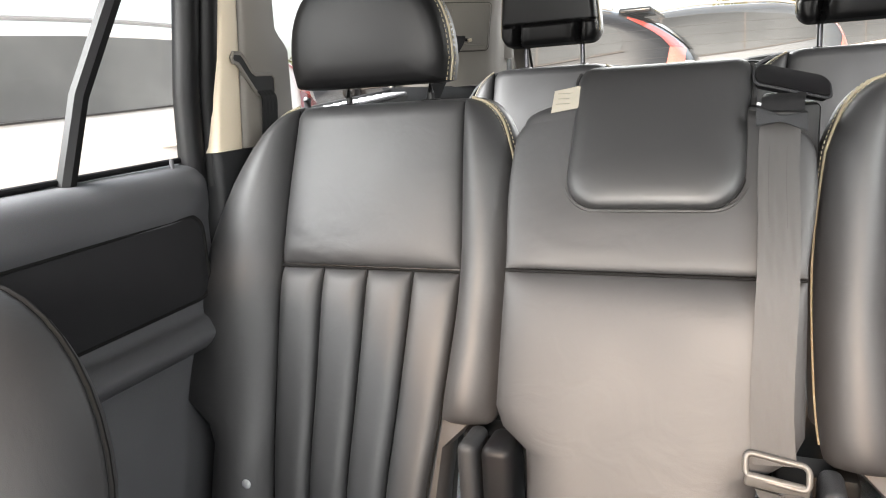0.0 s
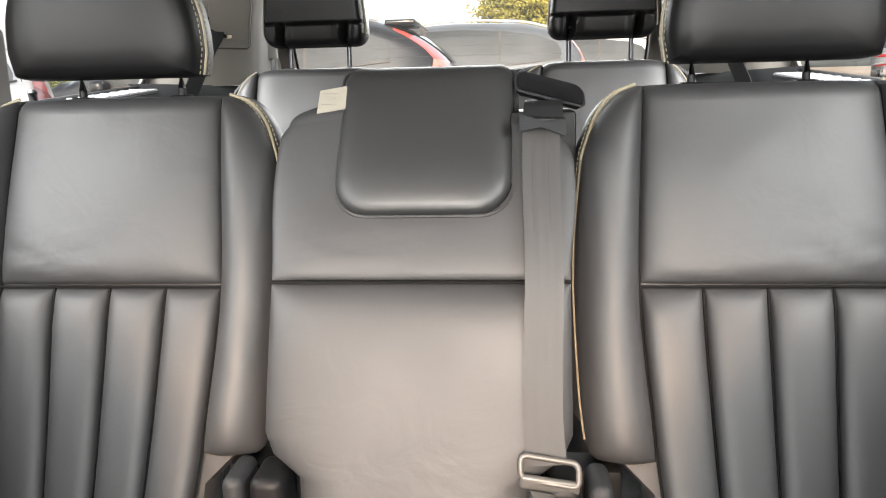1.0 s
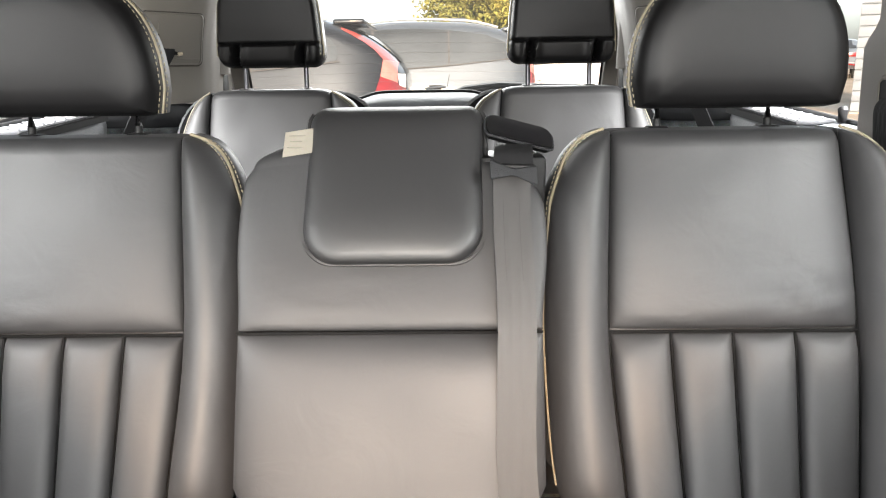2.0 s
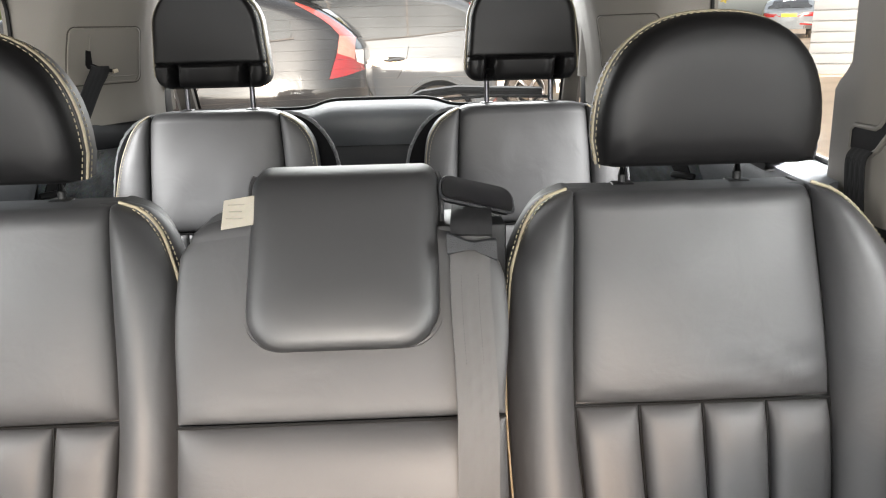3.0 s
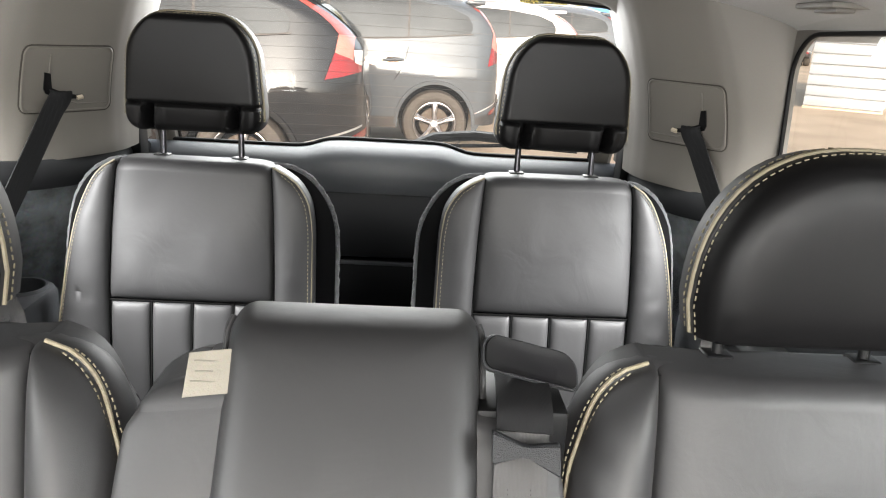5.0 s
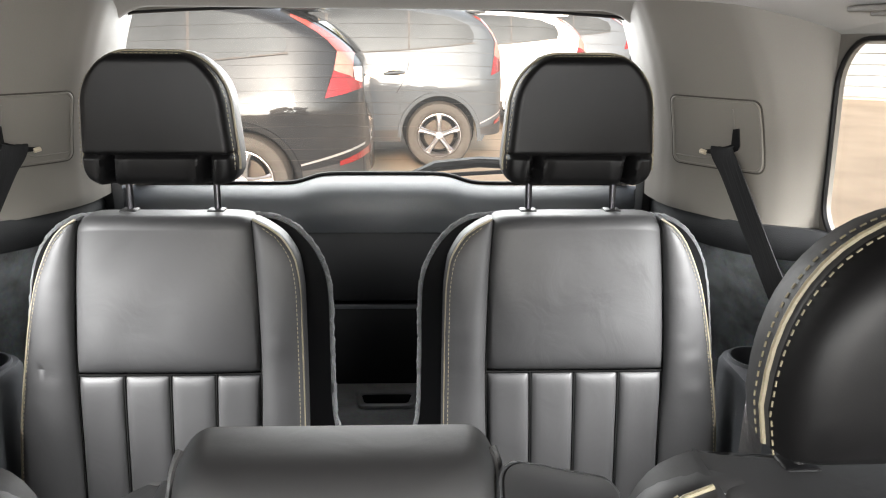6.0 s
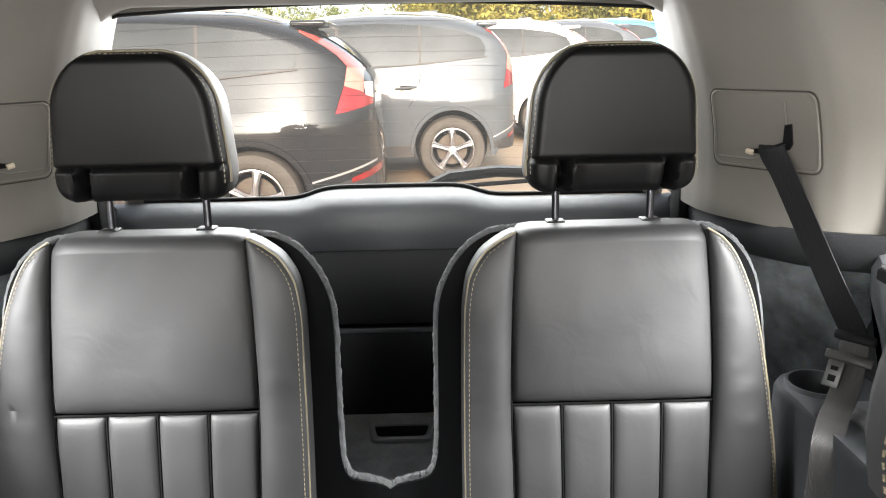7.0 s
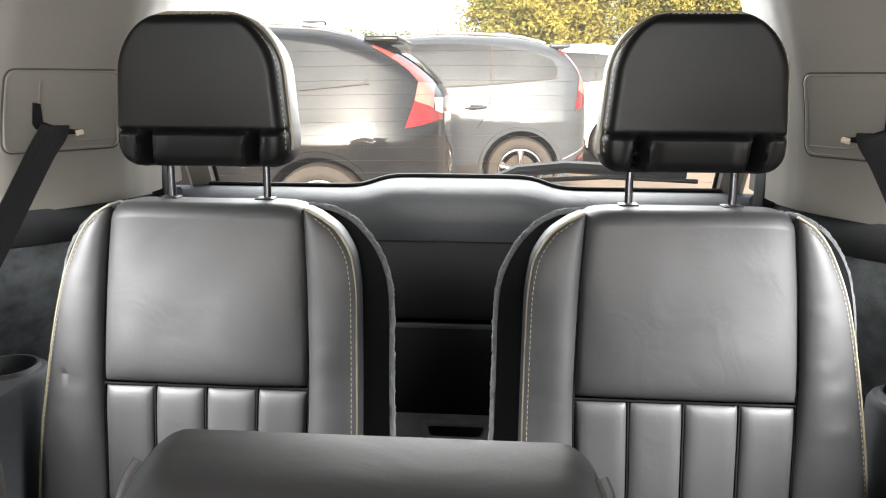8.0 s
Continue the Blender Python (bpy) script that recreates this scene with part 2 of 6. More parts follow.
def lerp_table(xs, ys):
    """Smooth interpolation through a small table."""
    xs, ys = list(xs), list(ys)

    def f(v):
        if v <= xs[0]:
            return ys[0]
        if v >= xs[-1]:
            return ys[-1]
        i = max(k for k in range(len(xs)) if xs[k] <= v)
        i = min(i, len(xs) - 2)
        def slope(k):
            if k <= 0 or k >= len(xs) - 1:
                a = 0 if k <= 0 else len(xs) - 2
                return (ys[a + 1] - ys[a]) / (xs[a + 1] - xs[a])
            d0, d1 = (ys[k] - ys[k - 1]) / (xs[k] - xs[k - 1]), (ys[k + 1] - ys[k]) / (xs[k + 1] - xs[k])
            return 0 if d0 * d1 <= 0 else 2 * d0 * d1 / (d0 + d1)
        h = xs[i + 1] - xs[i]
        t = (v - xs[i]) / h
        return ((1 + 2 * t) * (1 - t) ** 2 * ys[i] + t * (1 - t) ** 2 * h * slope(i)
                + t * t * (3 - 2 * t) * ys[i + 1] + t * t * (t - 1) * h * slope(i + 1))
    return f


def grid(bm, rows, close_u=False, close_v=False):
    """Faces over a rectangular list of rows of points. Returns the vertices."""
    vs = [[bm.verts.new(p) for p in r] for r in rows]
    nu, nv = len(vs), len(vs[0])
    for i in range(nu if close_u else nu - 1):
        for j in range(nv if close_v else nv - 1):
            a, b, c, d = vs[i][j], vs[(i + 1) % nu][j], vs[(i + 1) % nu][(j + 1) % nv], vs[i][(j + 1) % nv]
            bm.faces.new((a, b, c, d))
    return vs


def box(bm, x0, x1, y0, y1, z0, z1, r=0.0, seg=2):
    r = min(r, (x1 - x0) * 0.45, (y1 - y0) * 0.45, (z1 - z0) * 0.45)
    g = bmesh.ops.create_cube(bm, size=1, matrix=Matrix.LocRotScale(((x0 + x1) / 2, (y0 + y1) / 2, (z0 + z1) / 2), None, (x1 - x0, y1 - y0, z1 - z0)))
    if r > 0:
        es = list({e for v in g["verts"] for e in v.link_edges})
        bmesh.ops.bevel(bm, geom=es, offset=r, segments=seg, affect="EDGES", profile=0.5)


def boxed(*a, **k):
    bm = bmesh.new()
    box(bm, *a, **k)
    return bm


def tube(bm, pts, r, n=8, closed=False, flat=1.0, normal=None):
    """A round (or flattened) bar along points."""
    P = [Vector(p) for p in pts]
    rows = []
    up = Vector(normal) if normal else Vector((0, 0, 1))
    for i, p in enumerate(P):
        a = P[i - 1] if (i or closed) else P[0]
        b = P[(i + 1) % len(P)] if (i < len(P) - 1 or closed) else P[-1]
        t = (b - a).normalized()
        s = t.cross(up)
        if s.length < 1e-4:
            s = t.cross(Vector((1, 0, 0)))
        s.normalize()
        w = s.cross(t)
        rows.append([p + s * math.cos(2 * math.pi * k / n) * r + w * math.sin(2 * math.pi * k / n) * r * flat for k in range(n)])
    vs = grid(bm, rows, close_u=closed, close_v=True)
    if not closed:
        bm.faces.new(vs[0])
        bm.faces.new(vs[-1])


def soft_path(pts, n=5):
    """A smooth line through the points."""
    P = [Vector(p) for p in pts]
    P = [P[0] * 2 - P[1]] + P + [P[-1] * 2 - P[-2]]
    res = []
    for a, b, c, d in zip(P, P[1:], P[2:], P[3:]):
        for k in range(n):
            t = k / n
            res.append(0.5 * (2 * b + (c - a) * t + (2 * a - 5 * b + 4 * c - d) * t * t + (3 * b - a - 3 * c + d) * t ** 3))
    return res + [P[-2]]


def ribbon(bm, pts, width, side, thick=0.002):
    """A strap along points, with width across the direction side."""
    P = soft_path(pts)
    rows = []
    for i, p in enumerate(P):
        t = (P[min(i + 1, len(P) - 1)] - P[max(i - 1, 0)]).normalized()
        sd = Vector(side[i] if isinstance(side, list) else side)
        sd = (sd - t * sd.dot(t)).normalized()
        nn = t.cross(sd)
        h = width / 2
        cols = [k / 12 for k in range(13)]
        front = [p + sd * h * (2 * q - 1) + nn * (thick * 0.5 + (0.0003 if k % 3 else -0.0003) * (0 < k < 12)) for k, q in enumerate(cols)]
        back = [p + sd * h * (2 * q - 1) - nn * (thick * 0.5 + (0.0003 if k % 3 else -0.0003) * (0 < k < 12)) for k, q in enumerate(cols)]
        rows.append(front + back[::-1])
    vs = grid(bm, rows, close_v=True)
    bm.faces.new(vs[0])
    bm.faces.new(vs[-1])


def stitches(bm, pts, length=0.005, gap=0.0035, r=0.0008):
    """Short raised thread stitches along a line."""
    P = [Vector(p) for p in pts]
    step = length + gap
    dist, carry = 0.0, 0.0
    for a, b in zip(P, P[1:]):
        d = (b - a).length
        if d < 1e-6:
            continue
        u = (b - a) / d
        s = carry
        while s < d:
            p0, p1 = a + u * s, a + u * min(s + length, d + length)
            w = u.cross(Vector((0, 1, 0)))
            if w.length < 1e-3:
                w = u.cross(Vector((1, 0, 0)))
            w.normalize()
            v = w.cross(u)
            ring = []
            for q in (p0, p1):
                ring.append([bm.verts.new(q + (w * c + v * e) * r) for c, e in ((-1, -1), (1, -1), (1, 1), (-1, 1))])
            for k in range(4):
                bm.faces.new((ring[0][k], ring[0][(k + 1) % 4], ring[1][(k + 1) % 4], ring[1][k]))
            bm.faces.new(ring[0])
            bm.faces.new(ring[1])
            s += step
        carry = s - d


def spaced(n):
    return [(1 - math.cos(math.pi * i / n)) / 2 for i in range(n + 1)]


def pillow(xl, xr, z0, z1, yb, bulge, thick=0.03, ns=14, nt=24, ps=4.0, pt=8.0, wrinkle=0.0012, prof=None, seed=0.0, top=None, roll=0.0, inward=0.0, folds=()):
    """An upholstered pad: bulges towards -y from the base line yb(z) and is closed behind.
    xl, xr: its edges by height; prof(s): its own cross profile; top(s): rise of its upper end;
    roll: radius by which the upper end rolls back; inward: how far its ends draw in there; folds: (height, spread, depth, side) of soft creases."""
    bm = bmesh.new()
    rows = []
    zr = z1 - roll
    for t in spaced(nt):
        row = []
        for s in spaced(ns):
            zz = z0 + (zr - z0) * t
            z = zz + (top(s) * t if top else 0)
            x = xl(zz) + (xr(zz) - xl(zz)) * s
            cs = prof(s) if prof else (1 - abs(2 * s - 1) ** ps) ** 0.5
            ct = 1.0 if (roll and t > 0.5) else max(0.0, 1 - abs(2 * t - 1) ** pt) ** 0.5
            edge = cs * ct
            w = noise.noise(Vector((x * 9 + seed, z * 9, seed))) * wrinkle + noise.noise(Vector((x * 28 + seed, z * 16, seed + 5))) * wrinkle * 0.4
            for zc, spread, depth, side in folds:
                g = math.exp(-((z - zc) / spread) ** 2) * math.exp(-((s - side) / 0.4) ** 2)
                w += depth * g * math.sin(z * 190 + 5 * noise.noise(Vector((x * 14, z * 10, seed))) + x * 40)
            row.append(Vector((x, yb(z) - bulge * edge - w * edge, z)))
        rows.append(row)
    last = rows[-1]
    if roll:
        for k in range(1, 8):
            a = math.pi / 2 * k / 7
            rows.append([p + Vector((-inward * (1 - math.cos(a)) * (2 * s - 1) * abs(2 * s - 1) ** 3, roll * (1.1 * (1 - math.cos(a)) + 0.34 * math.sin(a)), roll * math.sin(a))) for p, s in zip(last, spaced(ns))])
    nt = len(rows) - 1
    vs = grid(bm, rows)
    loop = [vs[0][j] for j in range(ns + 1)] + [vs[i][ns] for i in range(1, nt + 1)] + [vs[nt][j] for j in range(ns - 1, -1, -1)] + [vs[i][0] for i in range(nt - 1, 0, -1)]
    back = [bm.verts.new(v.co + Vector((0, thick, 0))) for v in loop]
    for i in range(len(loop)):
        k = (i + 1) % len(loop)
        bm.faces.new((loop[i], loop[k], back[k], back[i]))
    bm.faces.new(back)
    return bm


def seam_line(root, pts, r=0.0016):
    """A dark tube along a sewn seam, standing for the shade in its groove."""
    bm = bmesh.new()
    tube(bm, pts, r, 6, normal=(0, 1, 0))
    return part("seam", bm, SEAM, root)


def loft(outline, sections):
    """Rings of a closed outline in x, z about its centre, at depths y: sections (y, scale, dz)."""
    bm = bmesh.new()
    cx = sum(p[0] for p in outline) / len(outline)
    cz = (min(p[1] for p in outline) + max(p[1] for p in outline)) / 2
    rows = []
    for y, s, dz in sections:
        sx_, sz_ = (s if isinstance(s, tuple) else (s, s))
        rows.append([(cx + (x - cx) * sx_, y, cz + (z - cz) * sz_ + dz) for x, z in outline])
    vs = grid(bm, rows, close_v=True)
    for ring in (vs[0], vs[-1]):
        c = Vector((0, 0, 0))
        for v in ring:
            c += v.co
        m = bm.verts.new(c / len(ring))
        for i in range(len(ring)):
            bm.faces.new((ring[i], ring[(i + 1) % len(ring)], m))
    return bm


def round_rect(x0, x1, z0, z1, r, n=6):
    """Outline of a rounded rectangle; r: one radius or four (bl, br, tr, tl)."""
    rs = r if isinstance(r, (tuple, list)) else (r, r, r, r)
    out = []
    for (cx, cz, a0), q in zip(((x0, z0, 180), (x1, z0, 270), (x1, z1, 0), (x0, z1, 90)), rs):
        sx_ = cx + q if cx == x0 else cx - q
        sz_ = cz + q if cz == z0 else cz - q
        for k in range(n + 1):
            a = radians(a0 + 90 * k / n)
            out.append((sx_ + q * math.cos(a), sz_ + q * math.sin(a)))
    return out


# ---- the car's shell ----
CX = 0.006                                     # the car's middle plane


def sided(points, s):
    return [(CX + s * x, y, z) for x, y, z in points]


def roof_z(x, y):
    """Underside of the roof lining."""
    u = abs(x - CX)
    z = 1.525 - 0.018 * max(0, (y - 1.2) / 0.9) ** 2 * (1 if y > 1.2 else 0) - 0.08 * u * u - 0.032 * max(0, (u - 0.42) / 0.3) ** 2.2
    if y < -0.3:
        z -= 0.25 * (-0.3 - y) ** 2
    return z


floor = part("floor", boxed(-0.85, 0.86, -1.55, 2.35, 0.30, 0.40), CARPET)
tagged(floor, "dark carpeted car floor", "floor", kind="structure")
bm = bmesh.new()
box(bm, -0.60, 0.61, 1.86, 2.21, 0.40, 0.65, r=0.01)
boot_floor = part("boot_floor", bm, CARPET_L)
tagged(boot_floor, "light grey carpeted boot floor behind the rear seats", "floor", kind="structure")

# roof lining, one curved sheet with thickness
bm = bmesh.new()
xs_ = [-0.72 + 1.44 * i / 36 + CX for i in range(37)]
ys_ = [-0.75 + 2.75 * i / 60 for i in range(61)]
low = [[(x, y, roof_z(x, y)) for x in xs_] for y in ys_]
grid(bm, low)
grid(bm, [[(x, y, z + 0.06) for x, y, z in r] for r in low])
tube(bm, [(CX - 0.60 + 1.2 * i / 40, 2.0, roof_z(CX - 0.60 + 1.2 * i / 40, 2.0) + 0.010) for i in range(41)], 0.012, 10)
ceiling = part("ceiling", bm, HEADLINER)
tagged(ceiling, "taupe fabric roof lining", "ceiling", kind="structure")


def smooth_step(q):
    q = max(0.0, min(1.0, q))
    return q * q * (3 - 2 * q)


def sill_z(y):
    """Height of the quarter window's foot, rising towards the tail."""
    return 1.107 + 0.055 * (y - 1.245)


def side_wall(s, name):
    """One flank of the car: sill, waist, roof rail, pillars, with the windows left open."""
    root = thing(name, "car side with window openings, lower trim in charcoal plastic", "wall", kind="structure")

    def slab(nm, y0, y1, z0, z1, mat, x0=0.735, x1=0.80, r=0.012, label=""):
        bm = bmesh.new()
        a, b = sorted((CX + s * x0, CX + s * x1))
        box(bm, a, b, y0, y1, z0, z1, r=r)
        return part(nm, bm, mat, root, label)
    slab("front_door_lower", -1.50, 0.44, 0.38, 1.035, PLASTIC)
    slab("rear_waist", 1.02, 2.25, 0.38, 1.092, PLASTIC, x0=0.74)
    # rail under the roof
    bm = bmesh.new()
    rows = []
    for y in [-1.3 + 3.45 * i / 40 for i in range(41)]:
        d = 0.36 * max(0, -0.45 - y)
        ring = [(0.60, 1.492), (0.66, 1.470), (0.70, 1.452), (0.725, 1.438), (0.80, 1.430), (0.80, 1.56), (0.60, 1.56)]
        rows.append([(CX + s * x, y, z - d) for x, z in ring])
    vs = grid(bm, rows, close_v=True)
    bm.faces.new(vs[0]), bm.faces.new(vs[-1])
    part("roof_rail", bm, HEADLINER, root)
    # pillars
    def pillar(nm, yb0, yb1, yt0, yt1, mat, xb=0.735, xt=0.70, z0=1.03, z1=1.47, th=0.06, step=0.0):
        bm = bmesh.new()
        rows = []
        for i in range(33):
            t = i / 32
            z = z0 + (z1 - z0) * t
            a, b = yb0 + (yt0 - yb0) * t, yb1 + (yt1 - yb1) * t + step * smooth_step((1.266 - z) / 0.045)
            xi = xb + (xt - xb) * t
            rr = 0.012
            ring = [(xi + th, a), (xi + rr, a), (xi + 0.003, a + rr * 0.4), (xi, a + rr), (xi, (a + b) / 2), (xi, b - rr), (xi + 0.003, b - rr * 0.4), (xi + rr, b), (xi + th, b)]
            rows.append([(CX + s * x, y, z) for x, y in ring])
        vs = grid(bm, rows, close_v=True)
        bm.faces.new(vs[0]), bm.faces.new(vs[-1])
        return part(nm, bm, mat, root)
    pillar("front_pillar", -1.25, -1.15, -0.62, -0.52, PILLAR, xt=0.66)
    pillar("centre_pillar", 0.33, 0.45, 0.36, 0.48, PILLAR)
    # edge made much paler: light on its forward face, put into the colour
    pillar("rear_pillar_edge", 1.004, 1.081, 1.078, 1.116, BEIGE, xb=0.703, xt=0.688, z0=1.055)
    pillar("rear_pillar", 1.081, 1.207, 1.116, 1.202, PILLAR, xb=0.700, xt=0.685, z0=1.055, step=0.036)
    pillar("rear_pillar_foot", 1.00, 1.22, 1.008, 1.215, PLASTIC, xb=0.715, xt=0.705, z0=0.40, z1=1.053)
    # belt slot on the rear pillar: a raised rim round a stepped black slot
    rim = [(1.056, 1.222), (1.062, 1.230), (1.082, 1.229), (1.090, 1.222), (1.112, 1.196), (1.122, 1.191), (1.172, 1.191), (1.181, 1.184), (1.181, 1.158), (1.172, 1.152),
           (1.128, 1.155), (1.116, 1.162), (1.072, 1.211), (1.060, 1.214)]
    rim = [(1.118 + (y - 1.118) * 0.94, 1.180 + (z - 1.190) * 0.94) for y, z in rim]
    bm = bmesh.new()
    tube(bm, sided([(0.698 - 0.036 * (z - 1.055), y, z) for y, z in rim], s), 0.0036, 10, closed=True, normal=(1, 0, 0))
    part("belt_bezel", bm, PILLAR, root, "raised taupe belt bezel")
    bm = bmesh.new()
    rows = [sided([(xo - 0.036 * (z - 1.055), y, z) for y, z in rim], s) for xo in (0.702, 0.6965)]
    vs = grid(bm, rows, close_v=True)
    bm.faces.new(vs[-1])
    part("belt_slot", bm, BLACK, root, smooth=False)
    # rounded frame of the quarter window
    def shaped(pts):
        res = []
        for y, z in pts:
            u = max(0.0, min(1.0, (z - 1.14) / 0.30))
            front_w = max(0.0, (1.766 - y) / 0.56) ** 3
            zz = z + (sill_z(y) - 1.14) * (1 - u) + (0.006 - 0.022 * (y - 1.21)) * u
            res.append((y + 0.034 * front_w * smooth_step((1.262 - zz) / 0.05), zz))
        return res
    base = round_rect(1.206, 1.766, 1.140, 1.444, (0.03, 0.05, 0.075, 0.03), 8)
    dense = []
    for a, b in zip(base, base[1:] + base[:1]):
        k_ = max(1, int(math.hypot(b[0] - a[0], b[1] - a[1]) / 0.03))
        dense += [(a[0] + (b[0] - a[0]) * q / k_, a[1] + (b[1] - a[1]) * q / k_) for q in range(k_)]
    out = shaped(dense)
    bm = bmesh.new()
    tube(bm, sided([(0.728 - 0.05 * (z - 1.14), y, z) for y, z in out], s), 0.0042, 8, closed=True, normal=(1, 0, 0))
    part("window_seal", bm, BLACK, root, "black rubber window seal")
    bm = bmesh.new()
    wide = [(1.486 + (y - 1.486) * 1.16, 1.275 + (z - 1.275) * (1.26 if z > 1.275 else 1.10)) for y, z in out]
    grid(bm, [sided([(xo + 0.726 - 0.05 * (z - 1.14), y, z) for y, z in ring], s) for xo, ring in ((0.014, out), (0.0, out), (0.004, wide), (0.03, wide))], close_v=True)
    part("window_frame", bm, PILLAR, root)
    bm = bmesh.new()
    vs = [bm.verts.new(p) for p in sided([(0.74 - 0.05 * (z - 1.14), y, z) for y, z in out], s)]
    bm.faces.new(vs)
    g = part("quarter_glass", bm, GLASS, root, "clear quarter window glass", smooth=False)
    g.visible_shadow = False
    # trim of the rear corner pillar, curving from the side to the tailgate
    bm = bmesh.new()
    plan = [(0.732, 1.770), (0.722, 1.773), (0.694, 1.783), (0.655, 1.797), (0.628, 1.816), (0.600, 1.848), (0.572, 1.882), (0.545, 1.920), (0.525, 1.955), (0.515, 1.99), (0.512, 2.04), (0.514, 2.10), (0.52, 2.16)]
    def trim_at(k, z):
        """Point of the corner trim: k along its plan, z up."""
        i0 = min(int(k), len(plan) - 2)
        q = k - i0
        x, y = plan[i0][0] + (plan[i0 + 1][0] - plan[i0][0]) * q, plan[i0][1] + (plan[i0 + 1][1] - plan[i0][1]) * q
        t = (z - 1.138) / 0.362
        f, w = k / (len(plan) - 1), min(1, k / 3)
        inx = 0.02 * (1 - t) - 0.075 * max(0, t) ** 2.2
        return (CX + s * (x + (inx * (1 - 0.4 * f) - 0.02 * max(0, t) ** 3) * w - 0.05 * (z - 1.14) * (1 - w)), y - 0.05 * t * f, z)
    grid(bm, [[(*trim_at(k / 3, 1.138 + 0.362 * i / 20)[:2], 1.138 + 0.362 * i / 20 - (0.012 * (1 - k / 36) if i == 0 else 0)) for k in range(37)] for i in range(21)])
    part("corner_trim", bm, PILLAR, root, "moulded taupe corner pillar trim")
    # inset panel round the belt outlet, lying on the trim
    nrm = Vector((-s * 0.735, -0.678, 0))
    def on(u, z, d):
        return tuple(Vector(trim_at(7.85 - 4.0 * u, z)) + nrm * d)
    def panel_ring(k, d, zc=1.281):
        return [on(0.5 + (u - 0.5) * k, zc + (z - zc) * k, d) for u, z in ol]
    wide_ = 0.174
    ol = [(x / wide_, z) for x, z in round_rect(0.0, wide_, 1.222, 1.340, 0.015, 6)]
    fine_ = []
    for a, b in zip(ol, ol[1:] + ol[:1]):
        k_ = max(1, int(max(abs(b[0] - a[0]) / 0.06, abs(b[1] - a[1]) / 0.02)))
        fine_ += [(a[0] + (b[0] - a[0]) * q / k_, a[1] + (b[1] - a[1]) * q / k_) for q in range(k_)]
    ol = fine_
    bm = bmesh.new()
    vs = grid(bm, [panel_ring(1.0, 0.0), panel_ring(0.995, 0.0035), panel_ring(0.975, 0.0046), panel_ring(0.945, 0.0044), panel_ring(0.935, 0.0034), panel_ring(0.6, 0.0038), panel_ring(0.3, 0.004)], close_v=True)
    bm.faces.new(vs[-1])
    panel = part("outlet_panel", bm, PILLAR, root, "taupe moulded panel with belt outlet", sharp=25)
    bm = bmesh.new()
    tube(bm, panel_ring(1.012, 0.001), 0.0016, 6, closed=True, normal=(1, 1, 0))
    part("panel_gap", bm, GAP, root)
    # raised L-shaped lip beside the slot
    lip = [(0.06, 1.236), (0.40, 1.236), (0.66, 1.252), (0.715, 1.262), (0.715, 1.325)]
    bm = bmesh.new()
    tube(bm, [on(u, z, 0.0042) for u, z in lip], 0.0016, 6)
    part("lip", bm, PILLAR, panel)
    bm = bmesh.new()
    sl = [(0.40, 1.252), (0.55, 1.257), (0.68, 1.266), (0.705, 1.292), (0.765, 1.294), (0.765, 1.264), (0.74, 1.256), (0.60, 1.245), (0.42, 1.246)]
    vs = grid(bm, [[on(u, z, 0.0036) for u, z in sl], [on(u, z, 0.0072) for u, z in sl]], close_v=True)
    bm.faces.new(vs[-1])
    part("outlet_slot", bm, BLACK, root, smooth=False)
    bm = bmesh.new()
    tube(bm, [on(0.36, 1.249, 0.008), on(0.42, 1.247, 0.008)], 0.0042, 8)
    part("slot_guide", bm, BEIGE, root)
    # charcoal ledge under the corner trim and the carpeted wall below it
    bm = bmesh.new()
    ledge = [(0.745, 1.70), (0.700, 1.765), (0.660, 1.792), (0.63, 1.83), (0.60, 1.88), (0.575, 1.94), (0.555, 2.0), (0.548, 2.06), (0.548, 2.12), (0.55, 2.18)]
    rows = []
    for dz, dx in ((0.0, 0.02), (0.0, -0.004), (-0.006, -0.008), (-0.05, -0.006), (-0.056, 0.0), (-0.056, 0.05)):
        rows.append([(CX + s * (x + dx), y, 1.142 - 0.02 * k / 9 + dz) for k, (x, y) in enumerate(ledge)])
    grid(bm, rows)
    part("ledge", bm, PLASTIC, root, "charcoal plastic ledge below the pillar trim")
    bm = bmesh.new()
    rows = []
    for t in [i / 10 for i in range(11)]:
        z = 1.10 - (1.10 - 0.42) * t
        rows.append([(CX + s * (x + 0.004 + 0.075 * min(1, t * 3.2)), y + 0.004 + 0.06 * min(1, t * 3.2), z) for k, (x, y) in enumerate(ledge)])
    grid(bm, rows)
    part("carpet_lining", bm, CARPET, root, "grey-teal felt boot lining")
    # shelf under the quarter window, with an air vent
    bm = bmesh.new()
    rows = []
    for y in [1.20 + (1.762 - 1.20) * i / 12 for i in range(13)]:
        f = (y - 1.2) / 0.562
        ring = [(0.745, 1.142), (0.725, 1.141), (0.690, 1.136), (0.672, 1.126), (0.664, 1.105), (0.668, 1.06), (0.690, 1.00), (0.712, 0.92), (0.730, 0.80), (0.730, 0.45), (0.75, 0.45)]
        pinch = 0.04 * max(0, (f - 0.75) / 0.25) ** 2
        rows.append([(CX + s * (x + pinch * (x < 0.74)), y, z + (sill_z(y) - 1.146) * max(0, (z - 0.8) / 0.342)) for x, z in ring])
    vs = grid(bm, rows, close_v=True)
    bm.faces.new(vs[0]), bm.faces.new(vs[-1])
    part("side_shelf", bm, PLASTIC_G, root, "grey soft-grained side shelf")
